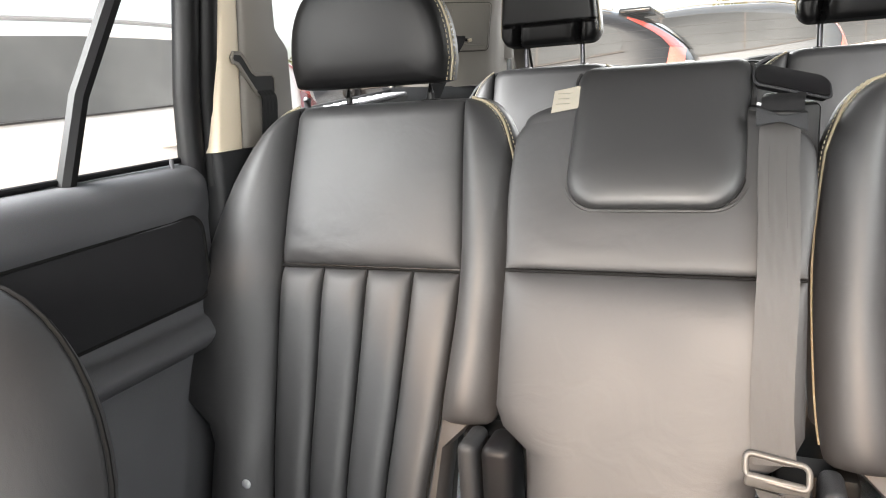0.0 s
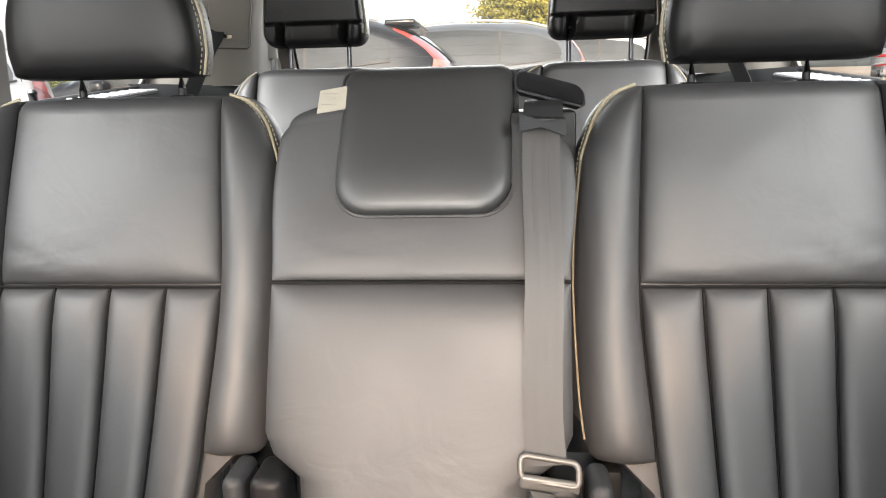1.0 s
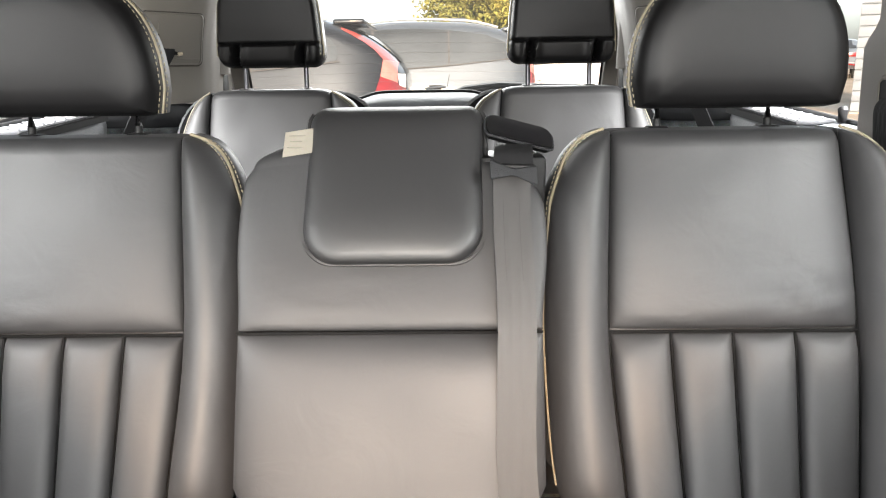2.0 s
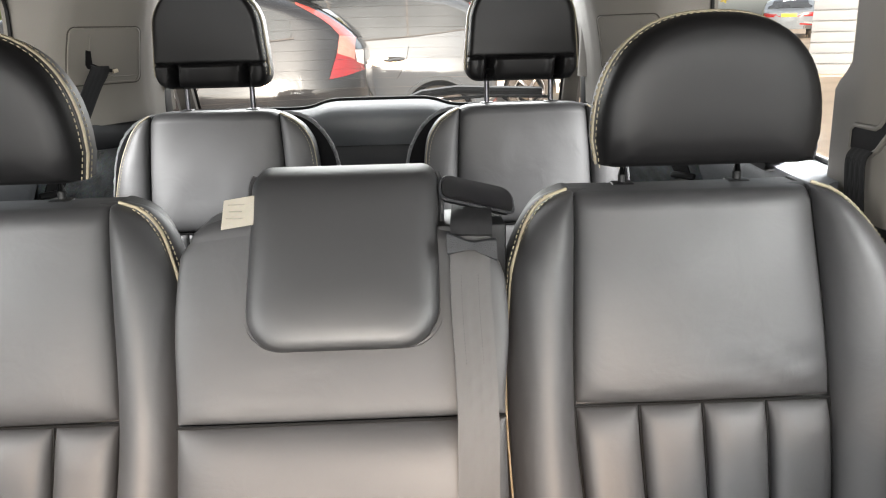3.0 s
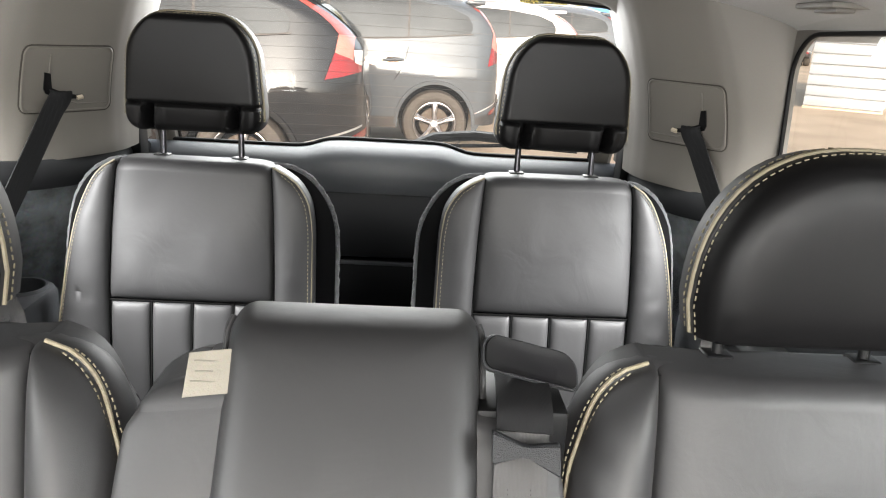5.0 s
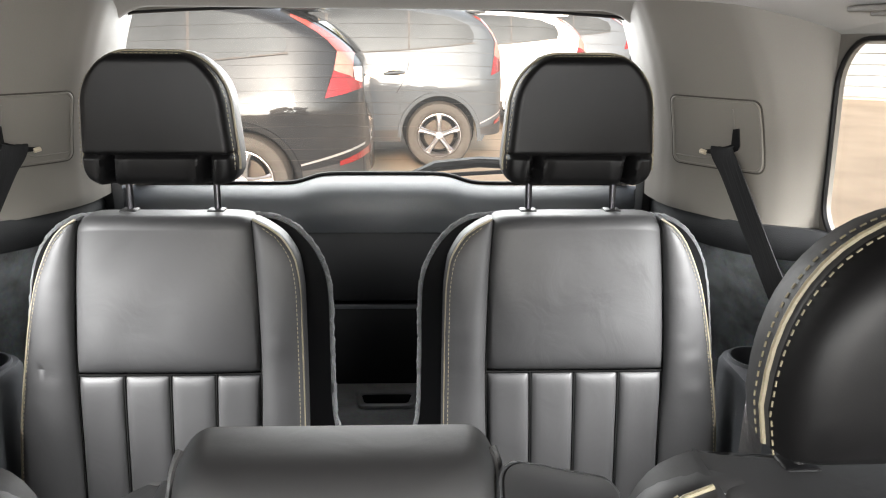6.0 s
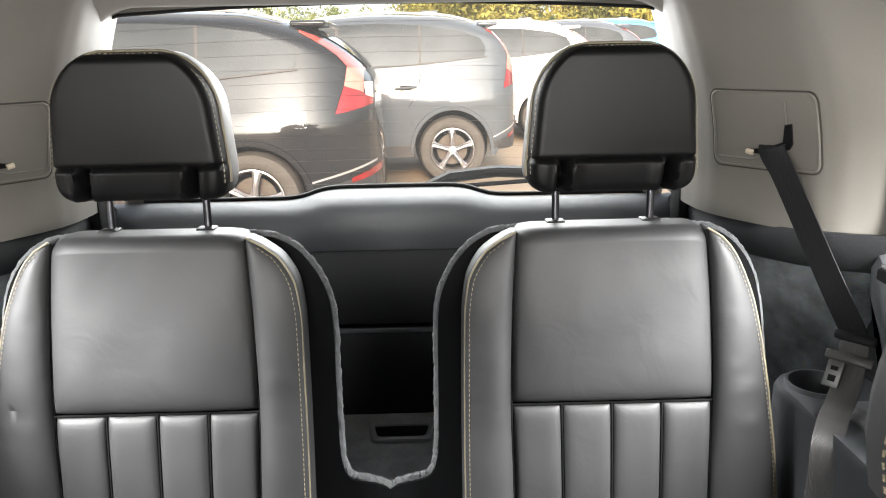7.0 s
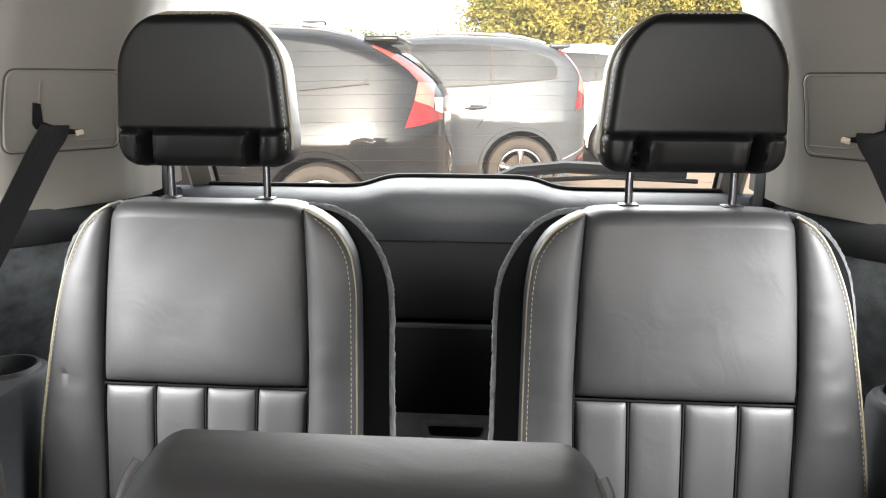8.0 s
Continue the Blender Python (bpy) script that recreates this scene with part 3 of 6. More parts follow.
    # vent: a sunk black tray with cross bars, on the slope of the shelf
    def vz(y, up):
        return sill_z(y) - 0.0115 + up
    bm = bmesh.new()
    grid(bm, [[(CX + s * x, y, vz(y, up)) for x, up in ((0.654, -0.012), (0.654, 0.0005), (0.658, 0.003), (0.716, 0.006), (0.720, 0.004), (0.720, -0.012))] for y in (1.335, 1.40, 1.50, 1.60, 1.668)], close_v=True)
    vent = part("vent", bm, BLACK, root, "slotted black air vent")
    for k in range(9):
        yy = 1.342 + k * 0.0395
        bm = bmesh.new()
        box(bm, *sorted((CX + s * 0.656, CX + s * 0.718)), yy - 0.0045, yy + 0.0045, vz(yy, 0.002), vz(yy, 0.0115), r=0.0015)
        part("slat", bm, DOOR_TRIM, vent)
    for xx in (0.657, 0.677, 0.697, 0.717):
        bm = bmesh.new()
        tube(bm, sided([(xx, 1.338, vz(1.338, 0.007)), (xx, 1.662, vz(1.662, 0.007))], s), 0.0034, 6)
        part("bar", bm, DOOR_TRIM, vent)
    bm = bmesh.new()
    tube(bm, sided([(0.722, 1.325, sill_z(1.325) - 0.004), (0.722, 1.325, sill_z(1.325) + 0.016), (0.722, 1.327, sill_z(1.325) + 0.019)], s), 0.008, 10)
    part("sill_peg", bm, BLACK, root, "short black peg on the window sill")
    # cup holder unit
    bm = bmesh.new()
    ringo = round_rect(0.592, 0.742, 1.30, 1.818, 0.045, 6)
    c = (0.650, 1.764)
    even = []
    for k in range(56):
        a_ = 2 * math.pi * k / 56
        d_ = (math.cos(a_), math.sin(a_))
        best = None
        for p, q in zip(ringo, ringo[1:] + ringo[:1]):
            ex, ey = q[0] - p[0], q[1] - p[1]
            det = d_[0] * -ey + d_[1] * ex
            if abs(det) < 1e-9:
                continue
            w_, t_ = ((p[0] - c[0]) * -ey + (p[1] - c[1]) * ex) / det, (d_[0] * (p[1] - c[1]) - d_[1] * (p[0] - c[0])) / det
            if w_ > 0 and -1e-6 <= t_ <= 1 + 1e-6:
                best = max(best or 0, w_)
        even.append((c[0] + d_[0] * best, c[1] + d_[1] * best))
    ringo = even
    rows = [[(CX + s * x, y, z) for x, y in ringo] for z in (0.45, 0.80, 0.897)]
    rows.append([(CX + s * (0.667 + (x - 0.667) * 0.94), 1.56 + (y - 1.56) * 0.985, 0.907) for x, y in ringo])
    vs = grid(bm, rows, close_v=True)
    inner = []
    n_ = len(ringo)
    for r_, z in ((0.0475, 0.908), (0.0455, 0.914), (0.042, 0.9135), (0.040, 0.905), (0.037, 0.80)):
        ring = []
        for x, y in ringo:
            a = math.atan2(y - c[1], x - c[0])
            ring.append((CX + s * (c[0] + r_ * math.cos(a)), c[1] + r_ * math.sin(a), z))
        inner.append([bm.verts.new(p) for p in ring])
    chain = [vs[-1]] + inner
    for a_, b_ in zip(chain, chain[1:]):
        for k in range(n_):
            bm.faces.new((a_[k], a_[(k + 1) % n_], b_[(k + 1) % n_], b_[k]))
    bm.faces.new(inner[-1])
    part("cup_holder", bm, PLASTIC_G, root, "charcoal cup holder in the side trim")
    bm = bmesh.new()
    box(bm, *sorted((CX + s * 0.640, CX + s * 0.744)), 1.31, 1.692, 0.88, 0.922, r=0.014, seg=3)
    part("console_lid", bm, CONSOLE, root, "grey grained console lid")
    return root


side_wall(-1, "wall_left")
side_wall(1, "wall_right")

# coat hook recess on the right roof rail
hook = thing("coat_hook", "small taupe folding coat hook on the roof rail", "hook", loc=(CX + 0.63, 1.52, 1.474))
part("recess", boxed(-0.03, 0.03, -0.05, 0.05, -0.004, 0.004, r=0.003), PILLAR, hook)
part("hook_flap", boxed(-0.012, 0.016, -0.03, 0.028, -0.009, -0.003, r=0.002), SURROUND, hook)
lamp = thing("ceiling_lamp", "unlit taupe-rimmed roof lamp with frosted lens", "lamp", loc=(0.010, 1.70, 1.497))
part("rim", boxed(-0.138, 0.138, -0.11, 0.115, -0.002, 0.026, r=0.012, seg=3), HEADLINER, lamp)
part("lens", boxed(-0.095, 0.097, -0.08, -0.012, -0.007, 0.004, r=0.004), FROST, lamp)


# rear doors
def rear_door(s, name):
    root = thing(name, "closed rear car door, charcoal soft trim with dark inset pocket panel", "car door", kind="structure")
    bm = bmesh.new()
    rows = []
    prof = [(0.80, 0.38), (0.735, 0.39), (0.728, 0.60), (0.722, 0.74), (0.690, 0.748), (0.672, 0.772), (0.690, 0.792), (0.712, 0.806), (0.716, 0.88), (0.714, 0.94), (0.700, 0.975), (0.700, 1.005), (0.715, 1.030), (0.742, 1.040), (0.80, 1.042)]
    prof = [(p.x, p.z) for p in soft_path([(x, 0, z) for x, z in prof], 4)]
    ysd = [0.46, 0.50, 0.60, 0.70, 0.80, 0.88, 0.93, 0.955, 0.975, 0.99]
    for y in ysd:
        f = max(0, (y - 0.90) / 0.09)
        rows.append([(CX + s * (x + (0.74 - x) * min(1, f) ** 2 * 0.55 * (x < 0.74)), y, z) for x, z in prof])
    vs = grid(bm, rows, close_v=True)
    bm.faces.new(vs[0]), bm.faces.new(vs[-1])
    part("trim", bm, DOOR_TRIM, root)
    # inset dark panel with rounded corner
    out = round_rect(0.47, 0.952, 0.818, 0.957, (0.02, 0.03, 0.03, 0.02), 6)
    bm = bmesh.new()
    rows = [[(CX + s * 0.712, y, z + 0.02 * (y - 0.7)) for y, z in out], [(CX + s * 0.7085, 0.71 + (y - 0.71) * 0.985, 0.8875 + (z - 0.8875) * 0.96 + 0.02 * (y - 0.7)) for y, z in out]]
    vs = grid(bm, rows, close_v=True)
    bm.faces.new(vs[-1])
    part("inset_panel", bm, CLOTH, root, "dark inset door panel")
    bm = bmesh.new()
    tube(bm, [(CX + s * 0.709, y, z + 0.02 * (y - 0.7)) for y, z in out], 0.003, 6, closed=True, normal=(1, 0, 0))
    part("inset_seam", bm, SEAM, root)
    # window frame
    bm = bmesh.new()
    tube(bm, sided([(0.745, 0.985, 1.0), (0.738, 0.990, 1.15), (0.722, 1.000, 1.30), (0.700, 1.02, 1.46)], s), 0.022, 10, flat=1.0)
    tube(bm, sided([(0.735, 1.020, 1.0), (0.728, 1.025, 1.15), (0.712, 1.036, 1.30), (0.690, 1.05, 1.46)], s), 0.020, 10)
    part("frame", bm, BLACK, root, "black window frame and door seal")
    bm = bmesh.new()
    tube(bm, sided([(0.748, 0.735, 1.03), (0.736, 0.775, 1.16), (0.715, 0.845, 1.30), (0.69, 0.90, 1.46)], s), 0.014, 8)
    part("divider", bm, BLACK, root, "black window divider bar")
    bm = bmesh.new()
    tube(bm, sided([(0.752, 0.46, 1.044), (0.752, 0.97, 1.048)], s), 0.005, 8)
    part("sill_seal", bm, BLACK, root)
    bm = bmesh.new()
    tube(bm, sided([(0.738, 0.934, 1.035), (0.738, 0.934, 1.054)], s), 0.0035, 8)
    part("lock_pin", bm, DOOR_TRIM, root, "small grey lock pin")
    bm = bmesh.new()
    vs = [bm.verts.new(p) for p in sided([(0.760, 0.45, 1.03), (0.760, 1.0, 1.03), (0.720, 1.0, 1.45), (0.720, 0.45, 1.45)], s)]
    bm.faces.new(vs)
    g = part("door_glass", bm, GLASS, root, "clear side window glass", smooth=False)
    g.visible_shadow = False
    bm = bmesh.new()
    tube(bm, sided([(0.735, 0.955, 0.45), (0.728, 0.965, 0.60), (0.72, 0.985, 0.76)], s), 0.022, 10)
    part("door_seal", bm, BLACK, root)


rear_door(-1, "door_1")
rear_door(1, "door_2")

# front bulkhead with the windscreen opening over it
bm = bmesh.new()
box(bm, -0.80, 0.81, -1.50, -1.05, 0.38, 1.02, r=0.05)
front = part("dashboard", bm, PLASTIC)
tagged(front, "charcoal dashboard bulkhead below the windscreen", "dashboard", kind="structure")

# windscreen over it and the panes of the front doors
bm = bmesh.new()
grid(bm, [[(CX + (0.70 - 0.10 * t) * u, -1.27 + 0.50 * t - 0.05 * (1 - u * u), 1.02 + 0.445 * t - 0.03 * u * u * t) for u in (-1, -0.6, -0.2, 0.2, 0.6, 1)] for t in (0, 0.25, 0.5, 0.75, 1)])
pane = part("window_1", bm, GLASS)
pane.visible_shadow = False
tagged(pane, "clear curved windscreen of the car", "window", kind="structure")
for g in (-1, 1):
    bm = bmesh.new()
    grid(bm, [[(CX + g * (0.765 - 0.045 * t), y + 0.55 * t * (y < -0.5), 1.03 + 0.41 * t) for y in (-1.18, -0.4, 0.34)] for t in (0, 0.5, 1)])
    pane = part("window_2" if g < 0 else "window_3", bm, GLASS)
    pane.visible_shadow = False
    tagged(pane, "clear front door window of the car", "window", kind="structure")


# tailgate
def tailgate():
    root = thing("tailgate", "closed tailgate with charcoal trim, rear window and wiper", "tailgate", kind="structure")
    hump = lambda x: 0.5 * (math.tanh((0.165 - abs(x - CX)) / 0.03) + 1)
    bm = bmesh.new()
    rows = []
    N = 72
    for i in range(N + 1):
        x = CX - 0.60 + 1.20 * i / N
        h = hump(x)
        zt = 1.120 + 0.022 * h
        rows.append([(x, 2.27, zt - 0.03), (x, 2.235, zt - 0.004), (x, 2.215, zt), (x, 2.190, zt - 0.004), (x, 2.165 - 0.012 * h, zt - 0.022), (x, 2.152 - 0.014 * h, zt - 0.05), (x, 2.150 - 0.010 * h, zt - 0.075),
                     (x, 2.158, 1.036), (x, 2.166, 1.026), (x, 2.20, 1.022)])
    grid(bm, rows)
    part("upper_trim", bm, PLASTIC_G, root, "grey grained upper tailgate trim")
    bm = bmesh.new()
    tube(bm, [(CX - 0.52 + 1.04 * i / 60, 2.222, 1.1235 + 0.022 * hump(CX - 0.52 + 1.04 * i / 60)) for i in range(61)], 0.0045, 8)
    part("lower_seal", bm, BLACK, root, "black rubber seal along the window foot")
    part("middle_trim", boxed(-0.60, 0.612, 2.176, 2.26, 0.862, 1.030, r=0.012), PLASTIC, root)
    part("lower_trim", boxed(-0.60, 0.612, 2.200, 2.27, 0.60, 0.846, r=0.006), PLASTIC, root)
    part("sill_line", boxed(-0.60, 0.612, 2.196, 2.206, 0.838, 0.8485, r=0.002), PLASTIC_G, root)
    # window frame: sides and header as one arched surround
    def ring(d, y_off, yb=2.262, yt=2.085):
        q = min(0.12, 0.045 + 1.9 * d)
        pts = round_rect(CX - 0.497 - d, CX + 0.497 + d, 1.09 - d, 1.472 + 0.75 * d, (0.03, 0.03, q, q), 10)
        span, fine_ = 0.05, []
        for a, b in zip(pts, pts[1:] + pts[:1]):
            k_ = max(1, int(math.hypot(b[0] - a[0], b[1] - a[1]) / span))
            fine_ += [(a[0] + (b[0] - a[0]) * w / k_, a[1] + (b[1] - a[1]) * w / k_) for w in range(k_)]
        pts = fine_
        res = []
        for x, z in pts:
            arch = 0.016 * (1 - ((x - CX) / 0.5) ** 2) if z > 1.25 else 0
            t = (z - 1.09) / 0.37
            res.append((x, yb + (yt - yb) * t + y_off, z + arch * max(0, (z - 1.25) / 0.2)))
        return res
    def resampled(pts, n=120):
        """The same loop with n even steps."""
        P = [Vector(p) for p in pts]
        P.append(P[0])
        total = sum((b - a).length for a, b in zip(P, P[1:]))
        res, i, acc = [], 0, 0.0
        for k in range(n):
            want = total * k / n
            while acc + (P[i + 1] - P[i]).length < want:
                acc += (P[i + 1] - P[i]).length
                i += 1
            res.append(P[i].lerp(P[i + 1], (want - acc) / max(1e-9, (P[i + 1] - P[i]).length)))
        return res
    # rounded edge of the roof lining round the opening
    def edge(d, y, up):
        q = 0.10 + d
        pts = round_rect(CX - 0.506 - d, CX + 0.506 + d, 1.12, 1.476 + up, (0.004, 0.004, q, q), 12)
        return resampled([(x, y - 0.16 * (z - 1.472), z + (0.017 * (1 - ((x - CX) / 0.5) ** 2) if z > 1.3 else 0)) for x, z in pts], 160)
    bm = bmesh.new()
    rows_ = [edge(0.012, 2.05, 0.012), edge(0.001, 2.035, 0.001), edge(0.0, 2.026, 0.0), edge(0.003, 2.016, 0.003), edge(0.020, 1.985, 0.014), edge(0.06, 1.93, 0.032), edge(0.11, 1.88, 0.06)]
    keep = [[p for p in r if p.z > 1.20] for r in rows_]
    def arc_of(r):
        """The loop's upper part, from one foot over the top to the other."""
        r = sorted(r, key=lambda p: math.atan2(p.x - CX, p.z - 1.20))
        P = [Vector((r[0].x, r[0].y, 1.20))] + r + [Vector((r[-1].x, r[-1].y, 1.20))]
        total = sum((b - a).length for a, b in zip(P, P[1:]))
        res, i, acc = [], 0, 0.0
        for k in range(81):
            want = total * k / 80
            while i < len(P) - 2 and acc + (P[i + 1] - P[i]).length < want:
                acc += (P[i + 1] - P[i]).length
                i += 1
            res.append(P[i].lerp(P[i + 1], min(1.0, (want - acc) / max(1e-9, (P[i + 1] - P[i]).length))))
        return res
    grid(bm, [arc_of(r) for r in keep])
    part("opening_edge", bm, HEADLINER, root, "rounded taupe edge of the roof lining")
    bm = bmesh.new()
    grid(bm, [resampled(ring(d, o)) for d, o in ((0.0, 0.01), (0.001, -0.022), (0.008, -0.030), (0.036, -0.036), (0.048, -0.02), (0.05, 0.06))], close_v=True)
    part("window_surround", bm, SURROUND, root, "moulded taupe rear window surround, its shade in the colour")
    bm = bmesh.new()
    tube(bm, ring(0.001, 0.004), 0.006, 8, closed=True, normal=(0, 1, 0))
    part("window_seal", bm, BLACK, root, "black rubber window seal")
    bm = bmesh.new()
    vs = [bm.verts.new(p) for p in ring(0.005, 0.012)]
    bm.faces.new(vs)
    g = part("glass", bm, GLASS_VEILED, root, "rear window with heating wires and a pale film for haze", smooth=False)
    g.visible_shadow = False
    for k in range(13):
        t = (k + 0.7) / 13.4
        z = 1.13 + 0.345 * t
        y = 2.262 + (2.085 - 2.262) * (z - 1.09) / 0.37 + 0.008
        bm = bmesh.new()
        pts = []
        for i in range(25):
            x = CX - 0.49 + 0.98 * i / 24
            pts.append((x, y, z - 0.012 * ((x - CX) / 0.5) ** 2))
        tube(bm, pts, 0.00022, 4)
        part("heating_wire", bm, HEAT, root)
    for s in (-1, 1):
        part("side_strut", boxed(*sorted((CX + s * 0.522, CX + s * 0.548)), 2.06, 2.11, 1.02, 1.20, r=0.006), BLACK, root)
    # wiper on the outside of the glass
    w = bmesh.new()
    tube(w, [(0.05, 2.30, 1.115), (0.12, 2.315, 1.145), (0.22, 2.315, 1.155), (0.34, 2.31, 1.150), (0.46, 2.305, 1.145)], 0.013, 8, flat=1.0)
    wiper = part("wiper_arm", w, BLACK, root)
    w = bmesh.new()
    tube(w, [(0.13, 2.290, 1.128), (0.30, 2.290, 1.138), (0.48, 2.288, 1.132)], 0.005, 6)
    part("wiper_blade", w, BLACK, wiper)
    # closing outer skin and roof edge
    part("header", boxed(CX - 0.66, CX + 0.66, 2.06, 2.12, 1.535, 1.585, r=0.01), HEADLINER, root)
    part("outer_skin", boxed(CX - 0.80, CX + 0.80, 2.285, 2.31, 0.40, 1.075, r=0.01), paint("dark_grey_paint", (0.06, 0.065, 0.07)), root)
    return root


tailgate()
# floor hatch handle
hh = thing("hatch_handle", "grey recessed pull handle in the boot floor carpet", "handle", loc=(0.008, 2.112, 0.652))
o1 = round_rect(-0.066, 0.066, -0.038, 0.042, 0.012, 5)
bm = bmesh.new()
def hring(k, z, kx=None):
    return [((x * (kx or k)) * (1 + 0.10 * y / 0.04), y * k, z) for x, y in o1]
vs = grid(bm, [hring(1.0, 0.0), hring(0.98, 0.007), hring(0.90, 0.009), hring(0.62, 0.006, 0.80), hring(0.58, -0.0, 0.78)], close_v=True)
part("frame", bm, SILVER, hh)
bm = bmesh.new()
vs = grid(bm, [hring(0.59, 0.0015, 0.79), hring(0.55, 0.003, 0.77)], close_v=True)
bm.faces.new(vs[-1])
part("recess", bm, BLACK, hh)


# ---- seats ----
def head_restraint_second(root, m, cy=1.121):
    hw = 0.141
    ox = 0.018 * m
    out = []
    out += [(-hw + 0.006, 1.148), (-hw + 0.022, 1.145)] + [(-hw + 0.03 + (2 * hw - 0.06) * k / 8, 1.145) for k in range(1, 8)] + [(hw - 0.022, 1.145), (hw - 0.006, 1.148)]
    for k in range(27):
        a = radians(180 * k / 26)
        c, s_ = math.cos(a), math.sin(a)
        out.append((hw * math.copysign(abs(c) ** 0.82, c), 1.180 + 0.151 * s_ ** 0.82))
    out = [(x + ox, z) for x, z in out]
    secs = [(-0.058, 0.25, 0.0), (-0.0575, 0.55, 0.0), (-0.055, 0.78, 0), (-0.050, 0.89, 0), (-0.043, 0.945, 0), (-0.034, 0.972, 0), (-0.026, 0.985, 0), (-0.018, 0.995, 0), (0.0, 1.0, 0.0), (0.025, 0.98, -0.002), (0.045, 0.90, -0.008), (0.054, 0.75, -0.012), (0.057, 0.4, -0.015)]
    secs = [(cy + y, s_, dz) for y, s_, dz in secs]
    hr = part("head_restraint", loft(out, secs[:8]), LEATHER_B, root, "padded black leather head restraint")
    # back and sides keep the lighter tone, as window light falls there
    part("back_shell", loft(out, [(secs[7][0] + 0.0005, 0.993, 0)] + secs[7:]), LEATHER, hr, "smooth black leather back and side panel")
    cx = sum(p[0] for p in out) / len(out)
    cz = (min(p[1] for p in out) + max(p[1] for p in out)) / 2
    arc = [p for p in out if p[1] > 1.147]
    arc = arc[1:] + arc[:1]
    bm = bmesh.new()
    tube(bm, [((x - cx) * 0.998 + cx, cy - 0.009, (z - cz) * 0.998 + cz) for x, z in arc], 0.0027, 8, normal=(0, 1, 0))
    part("piping", bm, CREAM, hr, "cream leather piping")
    for y, k in ((-0.0215, 0.993), (0.003, 1.0025)):
        bm = bmesh.new()
        stitches(bm, [((x - cx) * k + cx, cy + y, (z - cz) * k + cz) for x, z in arc], 0.0045, 0.0035, 0.0006)
        part("stitching", bm, THREAD, hr)
    for px_ in (-0.078, 0.074):
        bm = bmesh.new()
        tube(bm, [(px_, 1.125, 1.09), (px_, 1.130, 1.13), (px_, cy + 0.008, 1.17)], 0.0055, 10)
        part("post", bm, BLACK, hr, "dark metal post")
        bm = bmesh.new()
        box(bm, px_ - 0.015, px_ + 0.015, 1.117, 1.141, 1.112, 1.1205, r=0.004, seg=3)
        part("post_guide", bm, BLACK, hr)
    return hr


YB2 = lerp_table([0.38, 0.55, 0.70, 0.866, 1.0, 1.12, 1.2], [0.835, 0.880, 0.940, 1.003, 1.048, 1.092, 1.12])
XO2 = lerp_table([0.38, 0.60, 0.63, 0.668, 0.79, 0.907, 1.00, 1.046, 1.085, 1.107, 1.119], [0.250, 0.252, 0.275, 0.343, 0.339, 0.307, 0.268, 0.241, 0.211, 0.184, 0.150])
XI2 = lerp_table([0.38, 0.625, 0.672, 0.772, 0.869, 1.022, 1.046, 1.075, 1.095, 1.109, 1.119], [0.140, 0.150, 0.230, 0.240, 0.243, 0.231, 0.224, 0.212, 0.198, 0.180, 0.150])
XS2 = lerp_table([0.38, 0.53, 0.70, 0.866, 1.115], [0.118, 0.130, 0.148, 0.160, 0.150])


def bolster_prof(s):
    return max(0.0, math.sin(math.pi * min(1, max(0, s)) ** 0.85)) ** 0.62


def flat_prof(s):
    return max(0.0, math.sin(math.pi * min(1, max(0, s)) ** 0.85)) ** 0.42


